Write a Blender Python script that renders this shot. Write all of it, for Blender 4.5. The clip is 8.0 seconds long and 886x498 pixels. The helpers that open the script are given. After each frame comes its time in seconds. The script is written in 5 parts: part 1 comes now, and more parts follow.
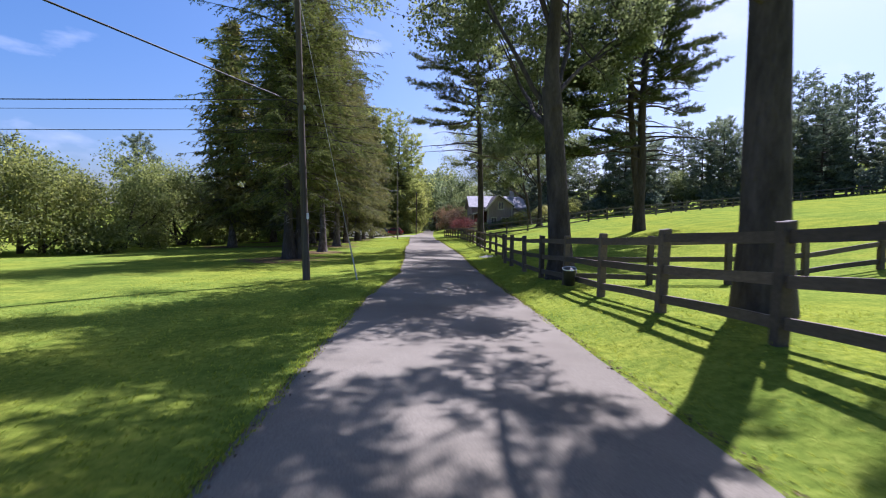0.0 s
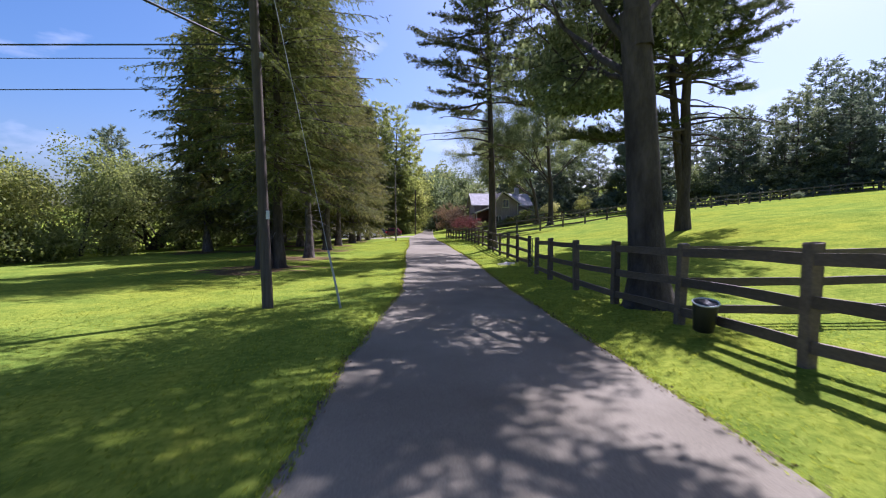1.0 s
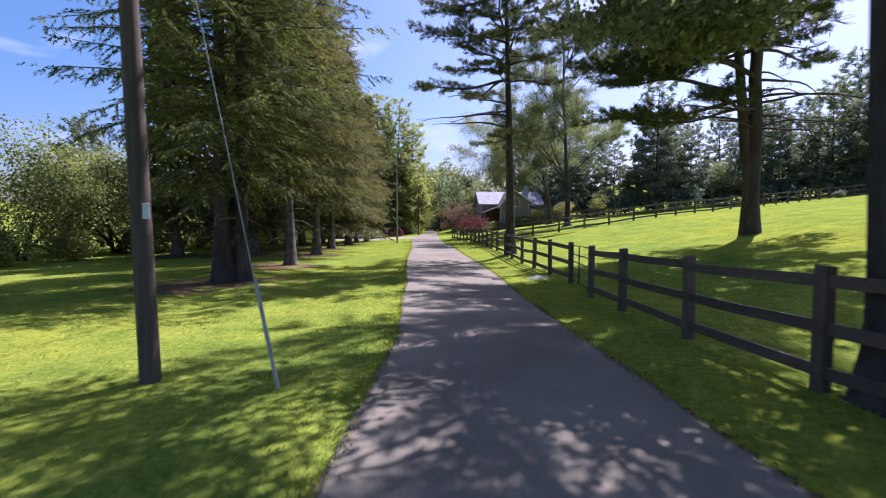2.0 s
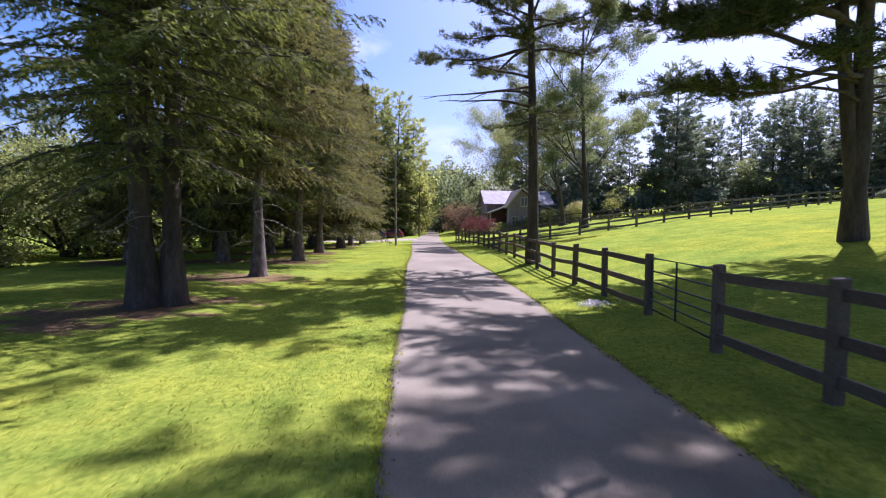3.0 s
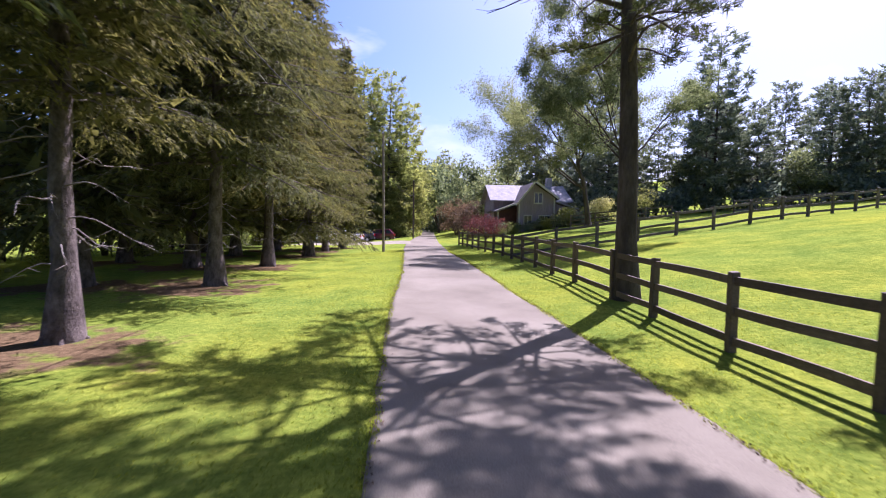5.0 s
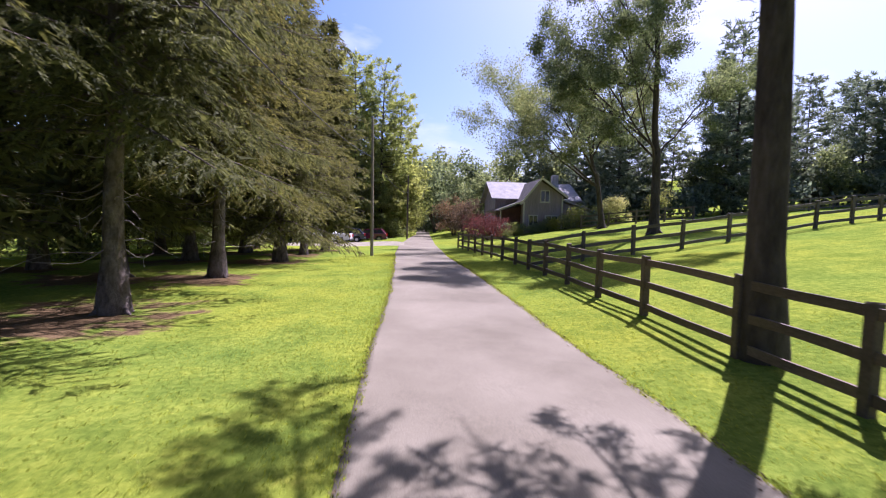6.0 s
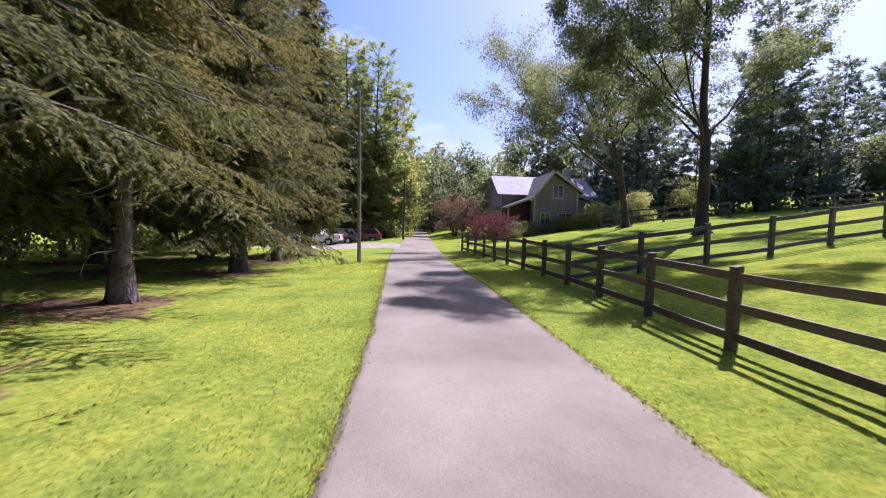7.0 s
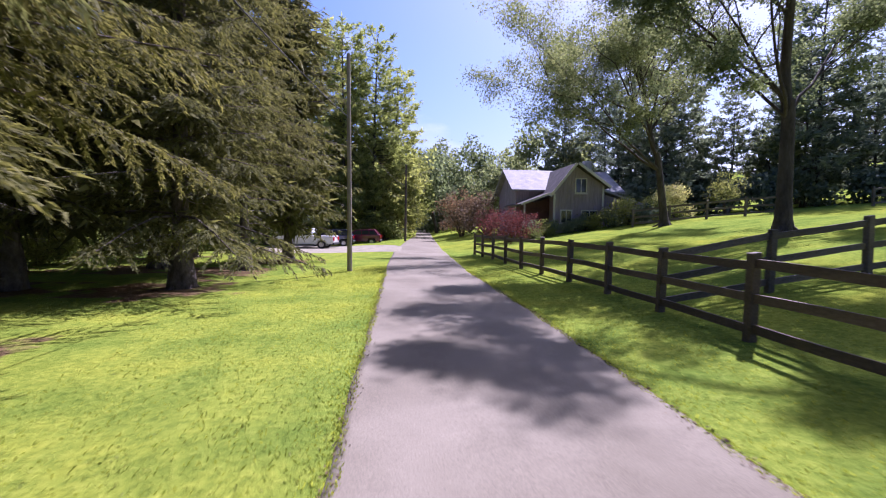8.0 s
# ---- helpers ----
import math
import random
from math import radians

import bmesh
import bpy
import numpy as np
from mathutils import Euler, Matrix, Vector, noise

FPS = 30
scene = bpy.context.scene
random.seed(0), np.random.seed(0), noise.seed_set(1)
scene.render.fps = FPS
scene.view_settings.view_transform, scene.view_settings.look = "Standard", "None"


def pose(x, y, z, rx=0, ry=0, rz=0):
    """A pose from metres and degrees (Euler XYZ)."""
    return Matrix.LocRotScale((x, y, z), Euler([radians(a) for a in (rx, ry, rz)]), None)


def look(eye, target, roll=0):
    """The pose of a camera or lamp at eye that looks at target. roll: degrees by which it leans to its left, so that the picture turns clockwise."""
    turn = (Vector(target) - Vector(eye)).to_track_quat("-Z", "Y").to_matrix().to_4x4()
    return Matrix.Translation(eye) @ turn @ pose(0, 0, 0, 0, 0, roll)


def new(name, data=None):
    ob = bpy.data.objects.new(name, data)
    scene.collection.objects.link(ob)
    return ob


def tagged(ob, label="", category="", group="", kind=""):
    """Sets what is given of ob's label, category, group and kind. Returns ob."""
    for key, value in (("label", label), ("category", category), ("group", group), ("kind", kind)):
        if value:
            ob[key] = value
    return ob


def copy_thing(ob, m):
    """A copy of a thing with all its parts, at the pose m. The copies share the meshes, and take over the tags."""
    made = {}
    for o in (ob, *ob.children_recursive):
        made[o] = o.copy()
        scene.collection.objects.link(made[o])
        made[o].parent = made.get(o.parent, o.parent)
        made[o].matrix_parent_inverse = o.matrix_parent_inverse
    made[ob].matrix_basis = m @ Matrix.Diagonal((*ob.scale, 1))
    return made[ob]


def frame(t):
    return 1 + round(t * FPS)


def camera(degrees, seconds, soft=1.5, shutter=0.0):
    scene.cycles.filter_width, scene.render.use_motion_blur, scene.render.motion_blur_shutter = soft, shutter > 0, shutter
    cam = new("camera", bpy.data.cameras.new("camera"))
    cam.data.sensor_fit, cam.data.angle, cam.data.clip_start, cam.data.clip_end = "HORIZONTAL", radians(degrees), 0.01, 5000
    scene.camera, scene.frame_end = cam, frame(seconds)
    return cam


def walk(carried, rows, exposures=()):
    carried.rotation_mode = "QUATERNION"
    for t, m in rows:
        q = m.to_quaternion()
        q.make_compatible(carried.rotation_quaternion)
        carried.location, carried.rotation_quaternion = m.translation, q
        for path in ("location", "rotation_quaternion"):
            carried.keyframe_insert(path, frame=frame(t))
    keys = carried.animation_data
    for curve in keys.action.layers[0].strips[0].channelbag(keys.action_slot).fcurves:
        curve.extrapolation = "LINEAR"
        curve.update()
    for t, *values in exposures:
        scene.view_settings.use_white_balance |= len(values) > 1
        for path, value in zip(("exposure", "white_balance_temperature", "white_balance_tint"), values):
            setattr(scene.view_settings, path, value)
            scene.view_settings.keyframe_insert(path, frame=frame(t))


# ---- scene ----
cam = camera(87.5, 8.0, 1.1, 0.25)
PATH = [
    (0, (-2.527, 0.912, 1.831), (-2.435, 2.907, 1.725), 0.7),
    (0.5, (-2.857, 3.37, 1.821), (-2.764, 5.365, 1.713), 0.1),
    (1, (-2.882, 5.78, 1.868), (-2.78, 7.775, 1.759), 0.2),
    (1.5, (-2.889, 8.232, 1.908), (-2.791, 10.226, 1.799), 0.2),
    (2.8, (-3.083, 14.625, 1.938), (-3.003, 16.62, 1.826), 0.7),
    (3, (-3.082, 15.605, 1.942), (-2.992, 17.6, 1.835), 0.7),
    (3.5, (-2.994, 18.062, 1.98), (-2.88, 20.056, 1.874), 0.9),
    (4, (-3.077, 20.632, 2.001), (-2.959, 22.625, 1.895), 1.0),
    (4.5, (-3.251, 23.209, 1.984), (-3.143, 25.203, 1.876), 0.9),
    (5.8, (-3.202, 29.432, 2.089), (-3.054, 31.423, 1.976), 1.3),
    (6, (-3.217, 30.466, 2.092), (-3.073, 32.458, 1.978), 1.6),
    (6.5, (-3.305, 33.213, 2.07), (-3.163, 35.204, 1.955), 1.4),
    (7, (-3.138, 35.793, 2.061), (-2.983, 37.783, 1.944), 1.4),
    (7.5, (-3.105, 38.294, 2.008), (-2.946, 40.284, 1.89), 1.3),
    (8, (-3.199, 40.902, 1.91), (-3.052, 42.893, 1.797), 1.0),
]
EXPOSURE = [(0.0, 1.20, 5150, 33), (1.5, 1.28, 5300, 36), (3.0, 1.46, 5300, 42), (4.5, 1.54, 5280, 47), (6.0, 1.38, 5380, 42), (8.0, 1.36, 5200, 46)]
walk(cam, [(t, look(eye, target, roll)) for t, eye, target, roll in PATH], EXPOSURE)

# ---- world, sun ----
SUN_AZ, SUN_EL = radians(41.0), radians(53.5)      # clockwise from +y, above the horizon
world = bpy.data.worlds.new("sky_world")
scene.world = world
world.use_nodes = True
wn, wl = world.node_tree.nodes, world.node_tree.links
wn.clear()
w_out = wn.new("ShaderNodeOutputWorld")
w_bg = wn.new("ShaderNodeBackground")
w_sky = wn.new("ShaderNodeTexSky")
w_sky.sky_type = "NISHITA"
w_sky.sun_disc = False
w_sky.sun_elevation, w_sky.sun_rotation = SUN_EL, SUN_AZ
w_sky.air_density, w_sky.dust_density, w_sky.ozone_density = 1.0, 2.6, 1.2
w_co = wn.new("ShaderNodeTexCoord")
w_map = wn.new("ShaderNodeMapping")
w_map.inputs["Scale"].default_value = (1.0, 1.0, 2.6)
w_noise = wn.new("ShaderNodeTexNoise")
w_noise.inputs["Scale"].default_value = 3.1
w_noise.inputs["Detail"].default_value = 6.0
w_noise.inputs["Roughness"].default_value = 0.52
w_ramp = wn.new("ShaderNodeValToRGB")
w_ramp.color_ramp.elements[0].position, w_ramp.color_ramp.elements[1].position = 0.60, 0.82
w_mix = wn.new("ShaderNodeMix")
w_mix.data_type = "RGBA"
w_mix.inputs["B"].default_value = (7.5, 7.7, 8.0, 1)
wl.new(w_co.outputs["Generated"], w_map.inputs["Vector"])
wl.new(w_map.outputs["Vector"], w_noise.inputs["Vector"])
wl.new(w_noise.outputs["Fac"], w_ramp.inputs["Fac"])
wl.new(w_ramp.outputs["Color"], w_mix.inputs["Factor"])
w_sat = wn.new("ShaderNodeHueSaturation")
w_sat.inputs["Saturation"].default_value, w_sat.inputs["Hue"].default_value = 1.3, 0.49
wl.new(w_sky.outputs["Color"], w_sat.inputs["Color"])
wl.new(w_sat.outputs["Color"], w_mix.inputs["A"])
wl.new(w_mix.outputs["Result"], w_bg.inputs["Color"])
w_bg.inputs["Strength"].default_value = 0.06
wl.new(w_bg.outputs["Background"], w_out.inputs["Surface"])

sun_data = bpy.data.lights.new("sun", "SUN")
sun_data.energy, sun_data.angle, sun_data.color = 4.8, radians(0.5), (1.0, 0.93, 0.82)
sun = new("sun", sun_data)
SUN_DIR = Vector((math.sin(SUN_AZ) * math.cos(SUN_EL), math.cos(SUN_AZ) * math.cos(SUN_EL), math.sin(SUN_EL)))
sun.matrix_world = look(SUN_DIR * 60, (0, 0, 0))

# ---- materials ----


def nodes_of(mat):
    mat.use_nodes = True
    return mat.node_tree.nodes, mat.node_tree.links, mat.node_tree.nodes["Principled BSDF"]


def ramp(nodes, stops):
    r = nodes.new("ShaderNodeValToRGB")
    el = r.color_ramp.elements
    while len(el) < len(stops):
        el.new(0.5)
    for e, (p, c) in zip(el, stops):
        e.position, e.color = p, (*c, 1)
    return r


def noise_node(nodes, links, scale, detail=5.0, rough=0.6, space="Object", stretch=None):
    co = nodes.new("ShaderNodeTexCoord")
    n = nodes.new("ShaderNodeTexNoise")
    n.inputs["Scale"].default_value, n.inputs["Detail"].default_value, n.inputs["Roughness"].default_value = scale, detail, rough
    if stretch:
        mp = nodes.new("ShaderNodeMapping")
        mp.inputs["Scale"].default_value = stretch
        links.new(co.outputs[space], mp.inputs["Vector"])
        links.new(mp.outputs["Vector"], n.inputs["Vector"])
    else:
        links.new(co.outputs[space], n.inputs["Vector"])
    return n


def mix_rgb(nodes, links, fac, a, b, mode="MIX"):
    m = nodes.new("ShaderNodeMix")
    m.data_type, m.blend_type = "RGBA", mode
    for key, v in (("Factor", fac), ("A", a), ("B", b)):
        if isinstance(v, (int, float)):
            m.inputs[key].default_value = v
        elif isinstance(v, tuple):
            m.inputs[key].default_value = (*v, 1)
        else:
            links.new(v, m.inputs[key])
    return m.outputs["Result"]


def rough_mat(name, dark, light, scale, rough=0.85, fine=None, bump=0.3, stretch=None, spec=0.3, metal=0.0, vary=0.0, dist=0.02):
    """Two-scale stained surface: a broad noise between two colours, a fine grain over it, and relief."""
    mat = bpy.data.materials.new(name)
    n, l, p = nodes_of(mat)
    broad = noise_node(n, l, scale, stretch=stretch)
    grain = noise_node(n, l, fine or scale * 9, 4.0, 0.7, stretch=stretch)
    r1 = ramp(n, [(0.3, dark), (0.7, light)])
    l.new(broad.outputs["Fac"], r1.inputs["Fac"])
    r2 = ramp(n, [(0.25, (0.62, 0.62, 0.62)), (0.75, (1.25, 1.25, 1.25))])
    l.new(grain.outputs["Fac"], r2.inputs["Fac"])
    col = mix_rgb(n, l, 1.0, r1.outputs["Color"], r2.outputs["Color"], "MULTIPLY")
    if vary:
        info = n.new("ShaderNodeObjectInfo")
        r3 = ramp(n, [(0.0, (1 - vary,) * 3), (1.0, (1 + vary,) * 3)])
        l.new(info.outputs["Random"], r3.inputs["Fac"])
        col = mix_rgb(n, l, 1.0, col, r3.outputs["Color"], "MULTIPLY")
    l.new(col, p.inputs["Base Color"])
    p.inputs["Roughness"].default_value, p.inputs["Specular IOR Level"].default_value = rough, spec
    p.inputs["Metallic"].default_value = metal
    b = n.new("ShaderNodeBump")
    b.inputs["Strength"].default_value, b.inputs["Distance"].default_value = bump, dist
    l.new(grain.outputs["Fac"], b.inputs["Height"])
    l.new(b.outputs["Normal"], p.inputs["Normal"])
    return mat


def leaf_mat(name, dark, light, glow, through_share=0.4, rough=0.75, patch=0.5):
    """Leaves or needles: colour by leaf, broad patches through the crown, light shining through."""
    mat = bpy.data.materials.new(name)
    n, l, p = nodes_of(mat)
    geo = n.new("ShaderNodeNewGeometry")
    r1 = ramp(n, [(0.0, dark), (0.75, light), (1.0, tuple(min(1, c * 1.2) for c in light))])
    l.new(geo.outputs["Random Per Island"], r1.inputs["Fac"])
    broad = noise_node(n, l, patch, 3.0)
    r2 = ramp(n, [(0.3, (0.72, 0.72, 0.72)), (0.7, (1.25, 1.2, 1.1))])
    l.new(broad.outputs["Fac"], r2.inputs["Fac"])
    col = mix_rgb(n, l, 1.0, r1.outputs["Color"], r2.outputs["Color"], "MULTIPLY")
    info = n.new("ShaderNodeObjectInfo")
    r3 = ramp(n, [(0.0, (0.82, 0.86, 0.9)), (1.0, (1.2, 1.12, 0.95))])
    l.new(info.outputs["Random"], r3.inputs["Fac"])
    col = mix_rgb(n, l, 1.0, col, r3.outputs["Color"], "MULTIPLY")
    l.new(col, p.inputs["Base Color"])
    p.inputs["Roughness"].default_value, p.inputs["Specular IOR Level"].default_value = rough, 0.12
    tr = n.new("ShaderNodeBsdfTranslucent")
    tcol = mix_rgb(n, l, 1.0, col, glow, "MULTIPLY")
    l.new(tcol, tr.inputs["Color"])
    mx = n.new("ShaderNodeMixShader")
    mx.inputs["Fac"].default_value = through_share
    l.new(p.outputs["BSDF"], mx.inputs[1])
    l.new(tr.outputs["BSDF"], mx.inputs[2])
    l.new(mx.outputs["Shader"], n["Material Output"].inputs["Surface"])
    return mat


def plain_mat(name, colour, rough=0.4, metal=0.0, spec=0.5, coat=0.0):
    mat = bpy.data.materials.new(name)
    n, l, p = nodes_of(mat)
    nz = noise_node(n, l, 3.0, 4.0)
    r = ramp(n, [(0.3, tuple(c * 0.85 for c in colour)), (0.7, tuple(min(1, c * 1.1) for c in colour))])
    l.new(nz.outputs["Fac"], r.inputs["Fac"])
    l.new(r.outputs["Color"], p.inputs["Base Color"])
    p.inputs["Roughness"].default_value, p.inputs["Metallic"].default_value = rough, metal
    p.inputs["Specular IOR Level"].default_value, p.inputs["Coat Weight"].default_value = spec, coat
    return mat


def ground_mat():
    mat = bpy.data.materials.new("lawn")
    n, l, p = nodes_of(mat)
    fine = noise_node(n, l, 9.0, 6.0, 0.75)
    mid = noise_node(n, l, 0.9, 4.0)
    broad = noise_node(n, l, 0.12, 3.0)
    r1 = ramp(n, [(0.25, (0.070, 0.108, 0.016)), (0.5, (0.172, 0.218, 0.028)), (0.8, (0.305, 0.338, 0.055))])
    l.new(fine.outputs["Fac"], r1.inputs["Fac"])
    r2 = ramp(n, [(0.3, (0.62, 0.72, 0.75)), (0.55, (1.0, 1.0, 1.0)), (0.75, (1.25, 1.14, 1.05))])
    l.new(mid.outputs["Fac"], r2.inputs["Fac"])
    c1 = mix_rgb(n, l, 1.0, r1.outputs["Color"], r2.outputs["Color"], "MULTIPLY")
    r3 = ramp(n, [(0.35, (0.85, 0.92, 1.0)), (0.65, (1.15, 1.05, 0.9))])
    l.new(broad.outputs["Fac"], r3.inputs["Fac"])
    c2 = mix_rgb(n, l, 1.0, c1, r3.outputs["Color"], "MULTIPLY")
    # needle litter and bare soil under the spruces
    att = n.new("ShaderNodeAttribute")
    att.attribute_name = "litter"
    soil = ramp(n, [(0.25, (0.058, 0.040, 0.020)), (0.55, (0.148, 0.101, 0.051)), (0.8, (0.225, 0.165, 0.088))])
    l.new(fine.outputs["Fac"], soil.inputs["Fac"])
    add = n.new("ShaderNodeMath")
    add.operation = "ADD"
    edge = n.new("ShaderNodeMath")
    edge.operation = "MULTIPLY_ADD"
    l.new(mid.outputs["Fac"], edge.inputs[0])
    edge.inputs[1].default_value, edge.inputs[2].default_value = 1.9, -0.95
    l.new(att.outputs["Fac"], add.inputs[0])
    l.new(edge.outputs["Value"], add.inputs[1])
    cut = ramp(n, [(0.42, (0, 0, 0)), (0.62, (1, 1, 1))])
    l.new(add.outputs["Value"], cut.inputs["Fac"])
    c3 = mix_rgb(n, l, cut.outputs["Color"], c2, soil.outputs["Color"])
    l.new(c3, p.inputs["Base Color"])
    p.inputs["Roughness"].default_value, p.inputs["Specular IOR Level"].default_value = 1.0, 0.0
    b = n.new("ShaderNodeBump")
    b.inputs["Strength"].default_value, b.inputs["Distance"].default_value = 0.8, 0.05
    l.new(fine.outputs["Fac"], b.inputs["Height"])
    l.new(b.outputs["Normal"], p.inputs["Normal"])
    return mat


M_LAWN = ground_mat()
M_ROAD = rough_mat("worn_asphalt", (0.146, 0.127, 0.089), (0.227, 0.202, 0.147), 0.45, 0.9, 60.0, 0.35, spec=0.12, dist=0.008)
M_GRAVEL = rough_mat("pale_gravel", (0.170, 0.155, 0.100), (0.275, 0.245, 0.180), 0.8, 0.95, 22.0, 0.5)
M_FENCE = rough_mat("dark_stained_wood", (0.080, 0.055, 0.037), (0.150, 0.107, 0.073), 2.2, 0.75, 26.0, 0.35, (1, 1, 1), 0.35, vary=0.25, dist=0.006)
M_FENCE_GREY = rough_mat("greyed_wood", (0.080, 0.064, 0.050), (0.160, 0.131, 0.104), 2.2, 0.85, 26.0, 0.35, (1, 1, 1), 0.3, vary=0.25, dist=0.006)
M_BARK = rough_mat("grey_brown_bark", (0.040, 0.031, 0.026), (0.105, 0.083, 0.069), 2.4, 0.95, 13.0, 0.9, (1, 1, 0.28), 0.2, dist=0.05)
M_BARK_PALE = rough_mat("scaly_spruce_bark", (0.044, 0.034, 0.028), (0.205, 0.168, 0.142), 5.0, 0.95, 24.0, 1.0, (1, 1, 0.55), 0.2, dist=0.04)
M_POLE = rough_mat("weathered_pole_wood", (0.060, 0.046, 0.035), (0.135, 0.108, 0.084), 2.0, 0.9, 30.0, 0.4, (1, 1, 0.06), 0.2, dist=0.01)
M_POLE_PALE = rough_mat("sun_bleached_pole_wood", (0.20, 0.165, 0.125), (0.36, 0.305, 0.24), 2.0, 0.9, 30.0, 0.4, (1, 1, 0.06), 0.2, dist=0.01)
M_DEADWOOD = rough_mat("bare_grey_twig", (0.16, 0.13, 0.11), (0.33, 0.29, 0.25), 2.0, 0.9, 20.0, 0.3)
M_SPRUCE = leaf_mat("spruce_needles", (0.068, 0.074, 0.034), (0.164, 0.170, 0.074), (1.3, 1.28, 0.8), 0.44)
M_SPRUCE_GREEN = leaf_mat("olive_spruce_needles", (0.064, 0.078, 0.030), (0.175, 0.195, 0.066), (1.4, 1.45, 0.75), 0.40)
M_PINE = leaf_mat("pine_needles", (0.040, 0.056, 0.030), (0.112, 0.132, 0.060), (1.35, 1.35, 0.8), 0.26)
# distance haze is put into this colour: needles made paler and bluer
M_FARPINE_HAZED = leaf_mat("haze_toned_far_needles", (0.090, 0.118, 0.094), (0.190, 0.225, 0.168), (1.2, 1.25, 1.0), 0.45, patch=0.2)
# sunlit look is put into the colour: far paler than the other pine needles
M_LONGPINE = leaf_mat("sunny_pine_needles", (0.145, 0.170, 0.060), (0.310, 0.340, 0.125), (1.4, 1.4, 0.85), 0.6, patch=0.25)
M_OAK = leaf_mat("oak_leaves", (0.088, 0.114, 0.064), (0.192, 0.224, 0.130), (1.4, 1.42, 0.95), 0.55)
# leaf colour is raised too, so that the crowns look sunlit
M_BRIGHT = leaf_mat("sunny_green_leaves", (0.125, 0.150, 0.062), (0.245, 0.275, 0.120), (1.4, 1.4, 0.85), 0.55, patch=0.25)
M_SHRUB = leaf_mat("shrub_leaves", (0.135, 0.165, 0.066), (0.245, 0.275, 0.112), (1.4, 1.4, 0.85), 0.5, patch=0.3)
M_PLUM = leaf_mat("plum_leaves", (0.065, 0.032, 0.034), (0.145, 0.066, 0.066), (1.35, 0.9, 0.85), 0.35)
M_RUSSET = leaf_mat("russet_leaves", (0.085, 0.072, 0.050), (0.19, 0.150, 0.105), (1.3, 1.1, 0.85), 0.35)
M_CRUMB = leaf_mat("brown_fallen_leaves", (0.030, 0.022, 0.016), (0.130, 0.088, 0.052), (1, 1, 1), 0.1)
M_CREAM = leaf_mat("cream_blossom", (0.36, 0.38, 0.16), (0.62, 0.62, 0.36), (1.2, 1.2, 0.8), 0.3)
M_GRASS = leaf_mat("grass_blades", (0.120, 0.168, 0.027), (0.235, 0.276, 0.051), (1.5, 1.5, 0.7), 0.6, 0.55, 0.8)
M_GATE = plain_mat("dark_gate_tube", (0.035, 0.040, 0.042), 0.45, 0.6)
M_WIRE = plain_mat("black_cable", (0.018, 0.018, 0.02), 0.6)
M_BLACK = plain_mat("black_rubber", (0.02, 0.02, 0.022), 0.55)
M_PALE = plain_mat("pale_plastic", (0.62, 0.62, 0.60), 0.5)
M_GUARD = plain_mat("grey_guard_tube", (0.36, 0.37, 0.36), 0.5)
M_FLOWER = leaf_mat("lilac_white_petals", (0.50, 0.46, 0.62), (0.78, 0.76, 0.84), (1, 1, 1), 0.25)
M_SIDING = rough_mat("grey_board_siding", (0.232, 0.190, 0.212), (0.320, 0.268, 0.292), 1.5, 0.85, 14.0, 0.2, (1, 1, 0.1))
M_TRIM = rough_mat("cream_trim_paint", (0.46, 0.43, 0.36), (0.58, 0.55, 0.47), 2.0, 0.6, 20.0, 0.1)
M_ROOF = rough_mat("grey_shingle_roof", (0.21, 0.20, 0.20), (0.36, 0.345, 0.34), 1.6, 0.8, 11.0, 0.4, vary=0.15)
# darker copy of the roof: tree shade on the gable is put into the colour
M_ROOF_SHADED = rough_mat("shade_toned_shingles", (0.075, 0.068, 0.066), (0.150, 0.138, 0.134), 1.6, 0.95, 11.0, 0.4, spec=0.04, vary=0.15)
M_GLASS = plain_mat("dark_window_glass", (0.02, 0.025, 0.03), 0.08, 0.0, 0.7)
M_DOORDARK = rough_mat("dark_red_boards", (0.075, 0.032, 0.028), (0.12, 0.055, 0.045), 2.0, 0.8, 20.0, 0.2)
M_WHITE_CAR = plain_mat("white_car_paint", (0.72, 0.72, 0.72), 0.25, 0.0, 0.5, 0.6)
M_BLUE_CAR = plain_mat("dark_blue_car_paint", (0.018, 0.022, 0.055), 0.25, 0.1, 0.5, 0.6)
M_RED_CAR = plain_mat("wine_red_car_paint", (0.12, 0.009, 0.034), 0.25, 0.1, 0.5, 0.6)
M_RIM = plain_mat("alloy_rim", (0.45, 0.45, 0.46), 0.35, 0.8)
M_LAMP_RED = plain_mat("red_lamp_lens", (0.45, 0.012, 0.01), 0.2)
M_LAMP_CLEAR = plain_mat("clear_lamp_lens", (0.55, 0.56, 0.56), 0.15)

# ---- mesh helpers ----


def mesh_from(name, verts, faces, mat):
    """faces: array of triangles (n, 3) or quads (n, 4)."""
    verts, faces = np.asarray(verts, dtype=np.float32), np.asarray(faces, dtype=np.int32)
    me = bpy.data.meshes.new(name)
    k = faces.shape[1]
    me.vertices.add(len(verts))
    me.vertices.foreach_set("co", verts.ravel())
    me.loops.add(faces.size)
    me.loops.foreach_set("vertex_index", faces.ravel())
    me.polygons.add(len(faces))
    me.polygons.foreach_set("loop_start", np.arange(0, faces.size, k, dtype=np.int32))
    me.polygons.foreach_set("loop_total", np.full(len(faces), k, dtype=np.int32))
    me.update(calc_edges=True)
    me.validate()
    me.materials.append(mat)
    return me


def smooth(me):
    me.polygons.foreach_set("use_smooth", np.ones(len(me.polygons), dtype=bool))
    return me


